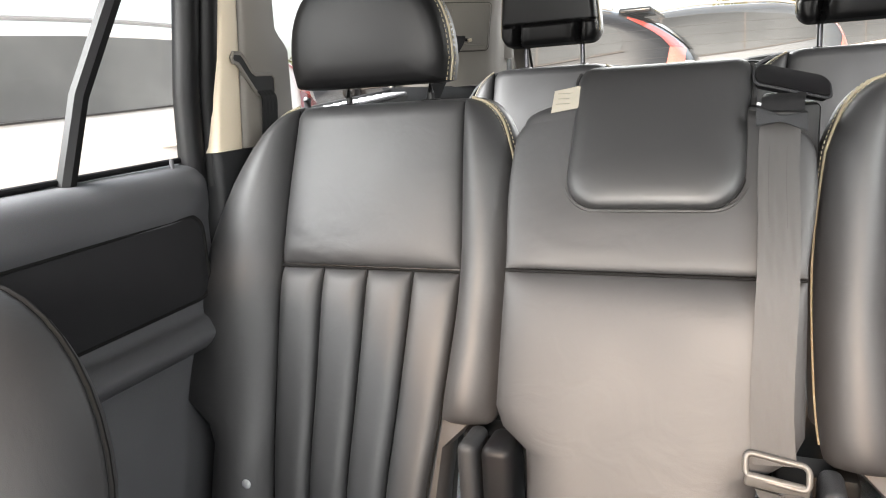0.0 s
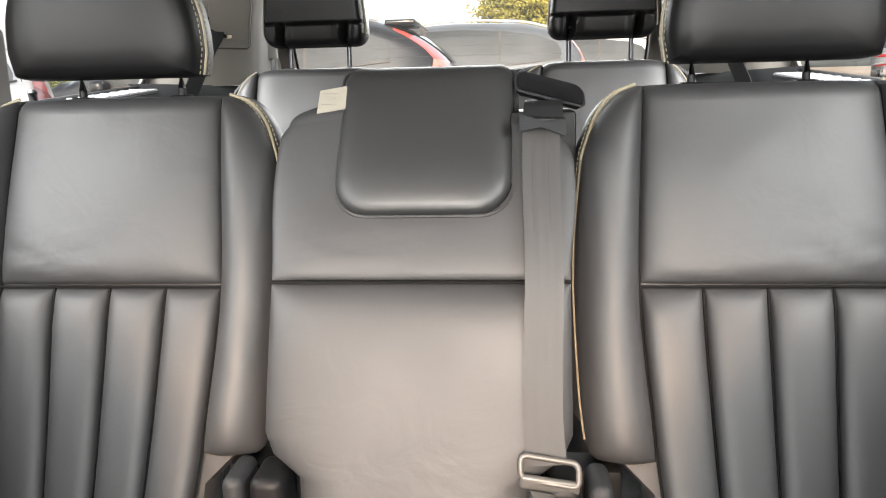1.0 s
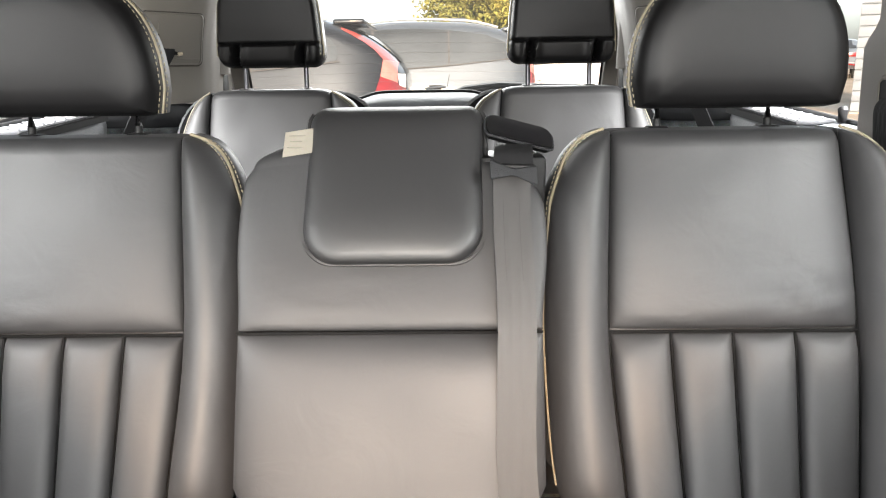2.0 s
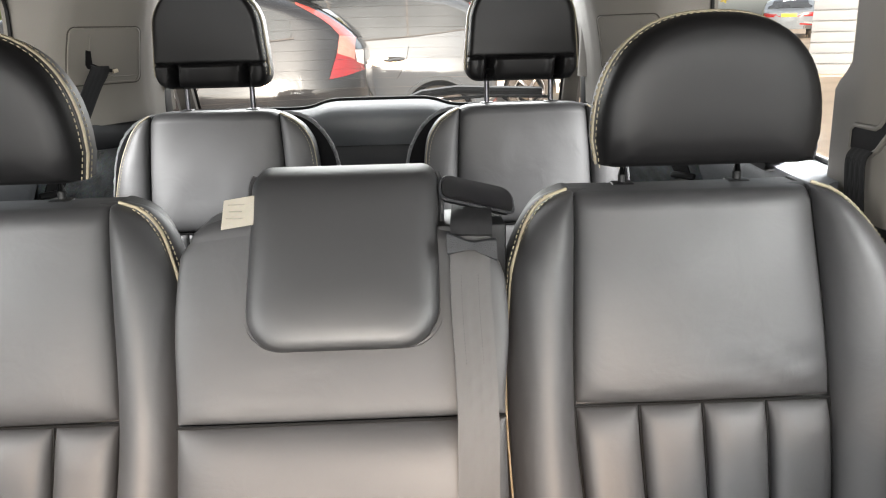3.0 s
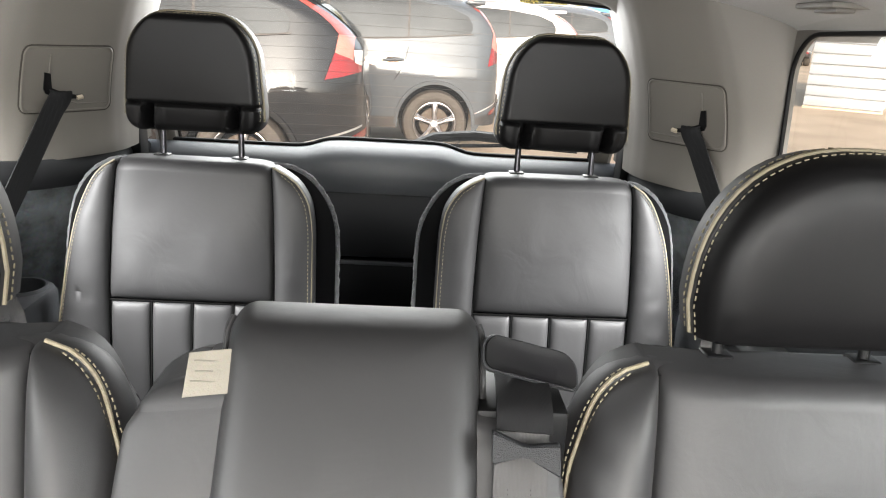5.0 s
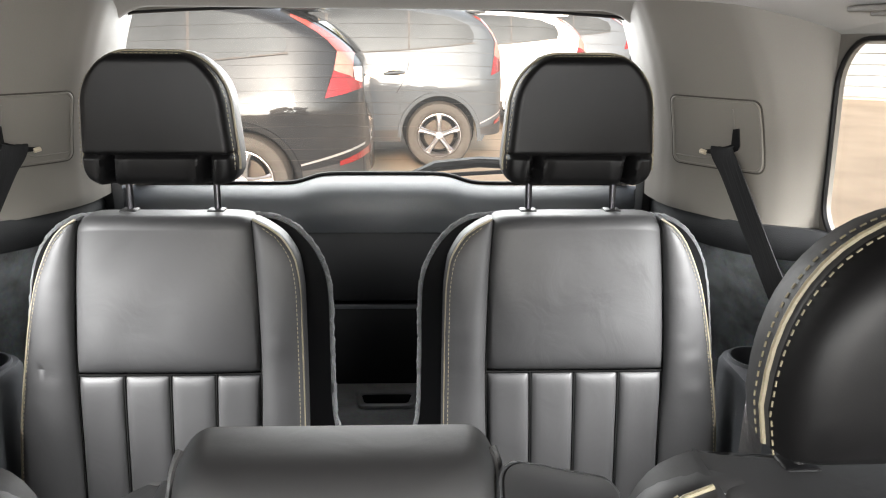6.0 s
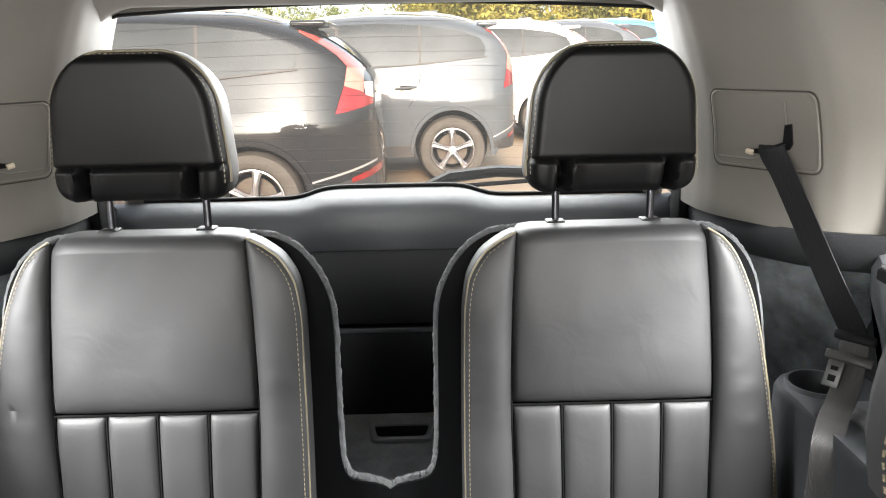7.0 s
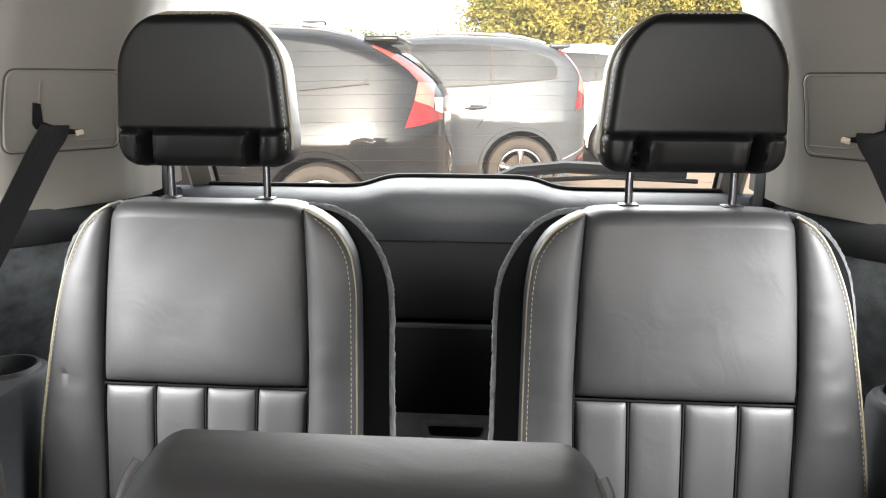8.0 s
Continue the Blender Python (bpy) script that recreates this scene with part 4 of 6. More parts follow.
def second_row_seat(cx, m, seed):
    root = thing("rear_passenger_seat", "black leather rear passenger seat with ribbed lower backrest and cream piping", "car seat", "outer seats of the second row", (cx, 0, 0))
    f = lambda fn, g: (lambda z: g * fn(z))
    # body of the backrest
    out = []
    up = [0.40, 0.55, 0.62, 0.70, 0.80, 0.90, 0.96, 1.0, 1.03, 1.055, 1.075, 1.085, 1.095, 1.103, 1.109, 1.113, 1.1165, 1.1185]
    for z in up:
        out.append((m * (XO2(z) - 0.004), z))
    for z in up[::-1]:
        out.append((-m * (XI2(z) - 0.003), z))
    bm = bmesh.new()
    rows = [[(x + math.copysign(w, x) * min(1, abs(x) / 0.14), YB2(z) + d, z - dz * smooth_step((z - 1.0) / 0.09)) for x, z in out]
            for d, dz, w in ((0.006, 0.004, 0.001), (0.013, 0.001, 0.006), (0.022, 0.001, 0.010), (0.034, 0.003, 0.012), (0.046, 0.008, 0.011), (0.057, 0.016, 0.008), (0.066, 0.026, 0.002), (0.073, 0.040, -0.01))]
    vs = grid(bm, rows, close_v=True)
    bm.faces.new(vs[0]), bm.faces.new(vs[-1])
    part("backrest_frame", bm, LEATHER, root)
    part("centre_panel", pillow(f(XS2, -1), f(XS2, 1), 0.869, 1.1185, YB2, 0.030, 0.05, 26, 28, ps=4.2, pt=7, seed=seed, wrinkle=0.003, roll=0.02, top=lambda s: -0.004 * abs(2 * s - 1) ** 10, folds=((0.915, 0.03, 0.0030, 0.5 + 0.5 * m), (0.882, 0.012, 0.0016, 0.2), (1.0, 0.04, 0.0012, 0.5 - 0.5 * m))), LEATHER, root)
    for k in range(4):
        a = lambda z, k=k: XS2(z) * (-1 + 0.5 * k) + 0.0018
        b = lambda z, k=k: XS2(z) * (-1 + 0.5 * (k + 1)) - 0.0018
        part("rib", pillow(a, b, 0.40, 0.863, YB2, 0.023, 0.03, 12, 30, ps=4.0, pt=18, seed=seed + k, folds=((0.842, 0.022, 0.0020, 0.9 if k > 1 else 0.1),)), LEATHER, root)
    for q in (-1, -0.5, 0, 0.5, 1):
        hi = 1.113 if abs(q) == 1 else 0.866
        seam_line(root, [(XS2(z) * q, YB2(z) - 0.0035, z) for z in [0.42 + (hi - 0.42) * k / 24 for k in range(25)]])
    seam_line(root, [(XS2(0.866) * (-1 + 2 * k / 12), YB2(0.866) - 0.004, 0.866) for k in range(13)], 0.0018)
    part("outer_bolster", pillow(lambda z: m * XS2(z) + m * 0.001, f(XO2, m), 0.40, 1.117, YB2, 0.060, 0.06, 16, 34, pt=9, prof=bolster_prof, seed=seed + 7, wrinkle=0.003), LEATHER, root)
    part("inner_bolster", pillow(lambda z: -m * XS2(z) - m * 0.001, f(XI2, -m), 0.66, 1.117, YB2, 0.048, 0.06, 14, 34, pt=9, prof=bolster_prof, seed=seed + 9, wrinkle=0.003), LEATHER, root)
    for g, X, z0 in ((m, XO2, 0.66), (-m, XI2, 0.68)):
        zs = [z0 + (1.117 - z0) * t for t in [k / 60 for k in range(61)]]
        bm = bmesh.new()
        tube(bm, [(g * (X(z) + 0.001), YB2(z) + 0.006, z + 0.001) for z in zs if z < 1.032], 0.0018, 8, normal=(0, 1, 0))
        part("piping", bm, CREAM, root, "slim cream leather piping")
        bm = bmesh.new()
        tube(bm, [(g * (X(z) + 0.0012), YB2(z) + 0.004 + 0.003 * smooth_step((z - 1.04) / 0.05), z + 0.003 * smooth_step((z - 1.04) / 0.05)) for z in zs if z > 1.022], 0.0022, 8, normal=(0, 1, 0))
        p = part("piping", bm, CREAM, root, "cream leather piping over the shoulder")
        for off, dy in ((-0.0022, 0.0002), (0.0045, 0.0095)):
            bm = bmesh.new()
            stitches(bm, [(g * (X(z) + off), YB2(z) + dy, z + 0.0035) for z in zs if 0.98 < z < 1.113], 0.0042, 0.003, 0.0006)
            part("stitching", bm, THREAD, p)
    # cushion below
    bm = bmesh.new()
    box(bm, -0.27, 0.27, 0.40, 0.90, 0.33, 0.47, r=0.05, seg=4)
    part("cushion", bm, LEATHER, root)
    bm = bmesh.new()
    bmesh.ops.create_uvsphere(bm, u_segments=12, v_segments=8, radius=0.008, matrix=pose(m * 0.155, 0.832, 0.556) @ Matrix.Diagonal((1, 0.5, 1, 1)))
    if m < 0:
        part("button", bm, SILVER, root, "small silver button")
    else:
        bm.free()
    bm = bmesh.new()
    box(bm, -0.115, 0.115, 1.120, 1.146, 1.104, 1.1165, r=0.004, seg=3)
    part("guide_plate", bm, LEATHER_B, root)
    head_restraint_second(root, m)
    return root


second_row_seat(-0.427, -1, 1.0)
second_row_seat(0.450, 1, 4.0)


# middle seat of the second row
YBM = lerp_table([0.40, 0.55, 0.70, 0.80, 0.886, 1.0, 1.11, 1.2], [0.79, 0.835, 0.885, 0.918, 0.950, 1.012, 1.076, 1.13])


def middle_seat():
    root = thing("middle_seat", "narrow black leather middle seat with folded head pad", "car seat", loc=(0.006, 0, 0))
    xl = lerp_table([0.40, 0.66, 0.70, 0.885, 1.00, 1.058, 1.076, 1.088], [-0.130, -0.142, -0.188, -0.186, -0.194, -0.191, -0.180, -0.158])
    xr = lerp_table([0.40, 0.66, 0.70, 0.885, 1.00, 1.04, 1.062, 1.078], [0.130, 0.142, 0.192, 0.192, 0.202, 0.200, 0.192, 0.172])
    dip = lambda q: max(0.0, min(1.0, q)) ** 2 * (3 - 2 * max(0.0, min(1.0, q)))
    arch = lambda s: 0.014 * (1 - abs(2 * s - 1) ** 2.2) - 0.016 * dip((s - 0.73) / 0.08)
    part("upper_panel", pillow(xl, xr, 0.888, 1.099, YBM, 0.013, 0.06, 26, 26, ps=6, pt=8, seed=20, wrinkle=0.0016, top=arch, roll=0.023, inward=0.045, folds=((0.95, 0.05, 0.0007, 0.15), (0.905, 0.02, 0.0006, 0.35))), LEATHER, root)
    part("lower_panel", pillow(xl, xr, 0.44, 0.8845, YBM, 0.027, 0.06, 26, 28, ps=5, pt=10, seed=22, wrinkle=0.0018), LEATHER, root)
    seam_line(root, [(xl(0.886) + (xr(0.886) - xl(0.886)) * k / 14, YBM(0.886) - 0.004, 0.8862) for k in range(15)], 0.0018)
    bm = bmesh.new()
    out = [(xl(z) + 0.012, z) for z in (0.40, 0.6, 0.8, 1.0, 1.035)] + [(-0.155, 1.058), (-0.12, 1.070), (-0.05, 1.096), (0.06, 1.100), (0.10, 1.082), (0.15, 1.068)] + [(xr(z) - 0.012, z) for z in (1.045, 1.0, 0.8, 0.6, 0.40)]
    vs = grid(bm, [[(x, YBM(z) + d, z) for x, z in out] for d in (0.02, 0.08)], close_v=True)
    bm.faces.new(vs[0]), bm.faces.new(vs[-1])
    part("backrest_frame", bm, LEATHER, root)
    part("cushion", boxed(-0.18, 0.19, 0.40, 0.86, 0.33, 0.465, r=0.05, seg=4), LEATHER, root)
    # folded head pad
    out = round_rect(-0.111, 0.125, 0.965, 1.151, (0.045, 0.045, 0.022, 0.022), 8)
    lean = lambda z: 0.993 + 0.50 * (z - 0.971)
    def sec(off, k, k_top=None):
        """One ring of the pad: off its depth, k its size; k_top: its size along the upper edge."""
        cx_, cz_ = 0.007, 1.0585
        res = []
        for x, z in out:
            ke = k + ((k_top or k) - k) * smooth_step((z - 1.095) / 0.035)
            zz = cz_ + (z - cz_) * (ke if z < cz_ else 1 - (1 - ke) * 0.42)
            t = (zz - 0.958) / 0.189
            o = off + 0.054 * max(0, t) ** 1.5 * (1 - 0.6 * max(0, off) / 0.03)
            res.append((cx_ + (x - cx_) * ke, lean(zz) + o, zz - 0.010 * (max(0, off) / 0.03) ** 2 * max(0, t) ** 3))
        return res
    bm = bmesh.new()
    rows = [sec(*q) for q in ((-0.057, 0.2), (-0.0565, 0.42), (-0.0555, 0.60), (-0.053, 0.74), (-0.0485, 0.845), (-0.042, 0.910), (-0.034, 0.946, 0.955), (-0.025, 0.958, 0.975), (-0.018, 0.954, 0.988), (-0.014, 0.935, 0.994), (-0.011, 0.930, 0.997),
                              (-0.006, 0.965, 1.0), (0.0, 0.985, 1.0), (0.010, 0.99, 1.0), (0.018, 0.985, 0.99), (0.025, 0.965, 0.965), (0.030, 0.93), (0.033, 0.85))]
    vs = grid(bm, rows, close_v=True)
    bm.faces.new(vs[0]), bm.faces.new(vs[-1])
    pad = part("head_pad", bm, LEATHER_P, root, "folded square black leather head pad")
    bm = bmesh.new()
    lower = lambda q: sorted([p for p in q if p[2] < 1.142], key=lambda p: math.atan2(p[0] - 0.0055, 1.07 - p[2]))
    tube(bm, lower(sec(-0.009, 1.014)), 0.0036, 8, normal=(0, 1, 0))
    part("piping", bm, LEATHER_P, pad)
    bm = bmesh.new()
    tube(bm, lower(sec(-0.011, 0.962)), 0.0034, 6, normal=(0, 1, 0))
    part("seam", bm, SEAM, pad)
    # tag
    bm = bmesh.new()
    rows = []
    for i in range(8):
        t = i / 7
        x = -0.098 - 0.042 * t
        rows.append([(x, 1.066 + 0.0006 * math.sin(t * 3) + (z - 1.115) * 0.9, z - 0.006 * t) for z in (1.098, 1.112, 1.128)])
    grid(bm, rows)
    grid(bm, [[(x, y + 0.0012, z) for x, y, z in r] for r in rows])
    tag = part("tag", bm, PAPER, pad, "white fabric tag with faint print")
    for zz, x0, x1 in ((1.128, -0.134, -0.110), (1.121, -0.132, -0.116), (1.114, -0.135, -0.108)):
        part("print_bar", boxed(x0, x1, 1.0650 + (zz - 1.121) * 0.9, 1.0656 + (zz - 1.121) * 0.9, zz - 0.0065 - 0.004, zz - 0.0055 - 0.004), INK, tag, smooth=False)
    # belt outlet: a tilted black lid with a thin grey rim
    C0, U0, V0 = Vector((0.172, 1.094, 1.115)), Vector((1, 0.08, -0.27)).normalized(), Vector((0, 0.67, 0.74))
    W0 = U0.cross(V0)
    lid = round_rect(-0.047, 0.047, -0.014, 0.019, (0.008, 0.006, 0.016, 0.016), 6)
    at = lambda k, w: [tuple(C0 + U0 * (u * k) + V0 * (v * k) + W0 * w) for u, v in lid]
    bm = bmesh.new()
    vs = grid(bm, [at(0.95, -0.010), at(1.0, -0.004), at(1.0, 0.001), at(0.975, 0.004), at(0.90, 0.0035), at(0.6, 0.002)], close_v=True)
    bm.faces.new(vs[0]), bm.faces.new(vs[-1])
    # solid black block stands for the shaded hollow under the lid
    part("belt_slot", boxed(0.118, 0.205, 1.052, 1.14, 1.00, 1.089, r=0.006), BLACK, root)
    outlet = part("belt_outlet", bm, BLACK, root, "black plastic belt outlet lid")
    bm = bmesh.new()
    tube(bm, at(1.02, 0.0), 0.0022, 6, closed=True, normal=tuple(W0))
    part("rim", bm, PLASTIC, outlet, "thin charcoal rim")
    # hinge covers at the foot of the backrest
    # black blocks added behind the covers fill the gap with shade
    for x0, x1 in ((-0.250, -0.150), (0.152, 0.256)):
        part("gap_block", boxed(x0, x1, 0.905, 0.96, 0.42, 0.655, r=0.01), BLACK, root)
    for x0, x1 in ((-0.232, -0.205), (-0.198, -0.155), (0.207, 0.236), (0.158, 0.200)):
        part("hinge_cover", boxed(x0, x1, 0.835, 0.905, 0.44, 0.672, r=0.013, seg=4), PLASTIC if abs(x0) > 0.2 else BLACK, root)
    return root


middle_seat()

# middle lap-and-shoulder belt
belt = thing("seat_belt", "charcoal webbing seat belt hanging down the middle seat", "seat belt")
bx = 0.163
pts = [(bx + 0.008, 1.125, 1.098), (bx + 0.007, 1.100, 1.099), (bx + 0.005, 1.070, 1.098), (bx + 0.003, 1.046, 1.094), (bx + 0.002, 1.032, 1.081), (bx + 0.001, 1.020, 1.062), (bx, 1.008, 1.040)]
pts += [(bx + 0.002 * math.sin(k), YBM(z) - 0.027, z) for k, z in enumerate([1.0, 0.95, 0.90, 0.85, 0.80, 0.75, 0.72, 0.70, 0.69])]
bm = bmesh.new()
ribbon(bm, pts[4:], 0.047, (1, 0, 0), 0.0025)
webbing = part("webbing", bm, WEB, belt)
# upper stretch of the same belt, blackened for the shade under the lid
bm = bmesh.new()
ribbon(bm, [(x + 0.001, y - 0.0035, z + 0.001) for x, y, z in pts[:5]], 0.050, (1, 0, 0), 0.004)
part("gathered_end", bm, WEB_D, belt, "gathered webbing darkened for the shade below the outlet")
for dx in (-0.011, 0.009):
    bm = bmesh.new()
    stitches(bm, [(x + dx, y - 0.0022, z) for x, y, z in soft_path(pts[6:9])], 0.0014, 0.0024, 0.0002)
    part("thread_line", bm, SEAM, webbing)
bm = bmesh.new()
rows = []
for t in (-1, -0.94, -0.5, -0.12, 0.12, 0.5, 0.94, 1):
    h, zc_ = 0.0035 + 0.0085 * abs(t), 1.0745 - 0.004 * t
    if abs(t) == 1:
        h *= 0.9
    face = lambda z: 1.003 + 0.62 * (z - 1.066) - 0.004 * abs(t)
    rows.append([(bx + 0.002 + 0.029 * t, face(zc_ + q * h) + d, zc_ + q * h) for q, d in ((-1, 0.0015), (-0.85, 0), (0.85, 0), (1, 0.0015), (1, 0.005), (-1, 0.005))])
vs = grid(bm, rows, close_v=True)
bm.faces.new(vs[0]), bm.faces.new(vs[-1])
part("stop_clip", bm, PLASTIC, belt, "black plastic belt stop clip", smooth=False)
bm = bmesh.new()
loop = [(bx + 0.005 + x * 0.985, 0.845 + 0.35 * z - 0.03 * x, 0.688 + z - 0.14 * x) for x, z in round_rect(-0.034, 0.034, -0.013, 0.013, 0.008, 5)]
tube(bm, loop, 0.0037, 10, closed=True, normal=(0, 1, 0.3))
tongue = part("tongue", bm, GRIP, belt, "belt tongue with rounded grey grip")
bm = bmesh.new()
box(bm, bx - 0.030, bx + 0.040, 0.8375, 0.8465, 0.664, 0.681, r=0.004, seg=3)
bmesh.ops.transform(bm, matrix=pose(bx + 0.005, 0.842, 0.672) @ pose(0, 0, 0, 0, 8, 0) @ pose(-bx - 0.005, -0.842, -0.672), verts=bm.verts)
part("grip", bm, GRIP, tongue)
bm = bmesh.new()
waist = [(-0.022, 0.668), (0.026, 0.660), (0.020, 0.650), (0.014, 0.640), (0.014, 0.62), (-0.012, 0.62), (-0.012, 0.645), (-0.016, 0.655)]
vs = grid(bm, [[(bx + 0.004 + x, y, z) for x, z in waist] for y in (0.836, 0.840)], close_v=True)
bm.faces.new(vs[0]), bm.faces.new(vs[-1])
part("blade", bm, STEEL, tongue, "steel blade", smooth=False)
bm = bmesh.new()
box(bm, bx - 0.024, bx + 0.032, 0.846, 0.872, 0.50, 0.640, r=0.008, seg=3)
part("buckle", bm, BLACK, belt, "black belt buckle")


# third row
YB3 = lerp_table([0.45, 0.60, 0.79, 0.915, 1.05, 1.17, 1.25], [1.640, 1.665, 1.694, 1.716, 1.740, 1.762, 1.78])
XO3 = lerp_table([0.45, 0.80, 0.92, 1.045, 1.110, 1.139, 1.154, 1.161], [0.250, 0.240, 0.228, 0.207, 0.184, 0.166, 0.148, 0.134])
XI3 = lerp_table([0.45, 0.80, 1.038, 1.090, 1.129, 1.151, 1.161], [0.216, 0.216, 0.213, 0.207, 0.187, 0.158, 0.136])
XS3 = lerp_table([0.45, 0.79, 0.915, 1.05, 1.17], [0.140, 0.142, 0.1445, 0.141, 0.133])


def third_row_seat(cx, m, seed):
    root = thing("third_row_seat", "black leather third-row seat with cream piping and dark felt-edged shell", "car seat", "seats of the third row", (cx, 0, 0))
    f = lambda fn, g: (lambda z: g * fn(z))
    part("centre_panel", pillow(f(XS3, -1), f(XS3, 1), 0.918, 1.165, YB3, 0.021, 0.035, 26, 28, ps=5.5, pt=8, seed=seed, wrinkle=0.003, roll=0.018, top=lambda s: -0.010 * abs(2 * s - 1) ** 10), LEATHER, root)
    for k in range(4):
        a = lambda z, k=k: XS3(z) * (-1 + 0.5 * k) + 0.0016
        b = lambda z, k=k: XS3(z) * (-1 + 0.5 * (k + 1)) - 0.0016
        part("rib", pillow(a, b, 0.50, 0.9125, YB3, 0.010, 0.03, 12, 32, ps=6.0, pt=20, seed=seed + k), LEATHER, root)
    for q in (-1, -0.5, 0, 0.5, 1):
        hi = 1.157 if abs(q) == 1 else 0.915
        seam_line(root, [(XS3(z) * q, YB3(z) - 0.003, z) for z in [0.52 + (hi - 0.52) * k / 24 for k in range(25)]], 0.0014)
    seam_line(root, [(XS3(0.915) * (-1 + 2 * k / 12), YB3(0.915) - 0.0035, 0.9152) for k in range(13)], 0.0016)
    part("outer_bolster", pillow(lambda z: m * XS3(z) + m * 0.001, f(XO3, m), 0.50, 1.159, YB3, 0.023, 0.024, 16, 60, pt=10, prof=flat_prof, seed=seed + 7, wrinkle=0.003, folds=((0.93, 0.07, 0.0040, 0.6), (1.03, 0.03, 0.0018, 0.3))), LEATHER, root)
    part("inner_bolster", pillow(lambda z: -m * XS3(z) - m * 0.001, f(XI3, -m), 0.50, 1.159, YB3, 0.024, 0.024, 16, 60, pt=10, prof=flat_prof, seed=seed + 9, wrinkle=0.003, folds=((0.96, 0.04, 0.0030, 0.55), (0.88, 0.03, 0.0015, 0.3))), LEATHER, root)
    for g, X in ((m, XO3), (-m, XI3)):
        zs = [0.60 + (1.159 - 0.60) * k / 44 for k in range(45)]
        bm = bmesh.new()
        tube(bm, [(g * (X(z) - 0.004), YB3(z) - 0.009, z + 0.001) for z in zs], 0.0018, 8, normal=(0, 1, 0))
        p = part("piping", bm, CREAM, root, "cream leather piping")
        bm = bmesh.new()
        stitches(bm, [(g * (X(z) - 0.0095), YB3(z) - 0.0165, z) for z in zs if z < 1.149], 0.0042, 0.003, 0.0005)
        part("stitching", bm, THREAD, p)
    bm = bmesh.new()
    box(bm, -0.215, 0.215, 1.25, 1.70, 0.45, 0.62, r=0.05, seg=4)
    part("cushion", bm, LEATHER, root)
    # black body added so the gap before the shell is dark as in shade
    core = [0.50 + 0.64 * k / 20 for k in range(21)]
    ol = [(m * (XO3(z) - 0.016), z) for z in core] + [(-m * (XI3(z) - 0.016), z) for z in core[::-1]]
    bm = bmesh.new()
    vs = grid(bm, [[(x, YB3(z) + d, z) for x, z in ol] for d in (0.018, 0.06)], close_v=True)
    bm.faces.new(vs[0]), bm.faces.new(vs[-1])
    part("core", bm, SEAM, root, "black filler for the shaded gap behind the upholstery")
    # shell behind the upholstery; x measured from the car's middle
    inner = lambda u: -m * (abs(cx - CX) - u)
    edge = [(0.0, 0.765), (0.012, 0.773), (0.030, 0.777), (0.058, 0.782), (0.069, 0.796), (0.0745, 0.83), (0.076, 0.92), (0.076, 1.00), (0.079, 1.05), (0.090, 1.082), (0.108, 1.112), (0.135, 1.139), (0.175, 1.155)]
    outer_e = [(0.46, 1.155), (0.505, 1.139), (0.535, 1.105), (0.553, 1.06), (0.565, 0.95), (0.575, 0.80), (0.58, 0.60), (0.58, 0.50)]
    soft = edge + outer_e
    for _ in range(2):
        soft = [soft[0]] + [(a[0] * w + b[0] * (1 - w), a[1] * w + b[1] * (1 - w)) for a, b in zip(soft, soft[1:]) for w in (0.75, 0.25)] + [soft[-1]]
    ol = [(inner(u), z) for u, z in soft] + [(inner(0.0), 0.50)]
    bm = bmesh.new()
    rows = [[(x, 1.728 + 0.15 * (z - 0.9) + d + 0.03, z) for x, z in ol] for d in (0.0, 0.022)]
    vs = grid(bm, rows, close_v=True)
    bm.faces.new(vs[0]), bm.faces.new(vs[-1])
    shell = part("shell", bm, SHELL, root, "black plastic seat shell with felt edge", smooth=False)
    fine = []
    full = edge + outer_e
    for _ in range(3):
        full = [full[0]] + [(a[0] * w + b[0] * (1 - w), a[1] * w + b[1] * (1 - w)) for a, b in zip(full, full[1:]) for w in (0.75, 0.25)] + [full[-1]]
    for (a, za), (b, zb) in zip(full, full[1:]):
        nn = max(2, int(math.hypot(b - a, zb - za) / 0.004))
        fine += [(inner(a + (b - a) * k / nn), za + (zb - za) * k / nn) for k in range(nn)]
    bm = bmesh.new()
    tube(bm, [(x + noise.noise(Vector((x * 90, z * 90, seed))) * 0.0012, 1.728 + 0.15 * (z - 0.9) + 0.041, z + noise.noise(Vector((z * 120, x * 120, seed))) * 0.0014) for x, z in fine], 0.0070, 10, normal=(0, 1, 0))
    for v in bm.verts:
        v.co += Vector((noise.noise(v.co * 300), noise.noise(v.co * 310 + Vector((9, 0, 0))), noise.noise(v.co * 290 + Vector((0, 7, 0))))) * 0.0022
    part("felt_edge", bm, FUZZ, shell, "fuzzy grey felt edging")
    # head restraint
    hw = 0.118
    hx = -0.004 * m
    cyh, zb_, zt_ = 1.790, 1.212, 1.413
    def half_w(z):
        """Half the width at height z: straight flanks that lean in, a broad arch above, rounded feet."""
        w = hw * (1 - 0.11 * max(0, (z - 1.255) / 0.155))
        q = min(1.0, max(0.0, (z - (zt_ - 0.076)) / 0.076))
        w += 0.070 * (math.sqrt(1 - q * q) - 1)
        q = max(0.0, (zb_ + 0.03 - z) / 0.03)
        return w - 0.03 + 0.03 * math.sqrt(max(0, 1 - q * q))
    steps = [zb_ + (zt_ - zb_) * q for q in spaced(48)]
    flank = [(half_w(z), z) for z in steps[:-1]]
    out = [(hx + x, z) for x, z in flank] + [(hx, zt_)] + [(hx - x, z) for x, z in flank[::-1]]
    dense = []
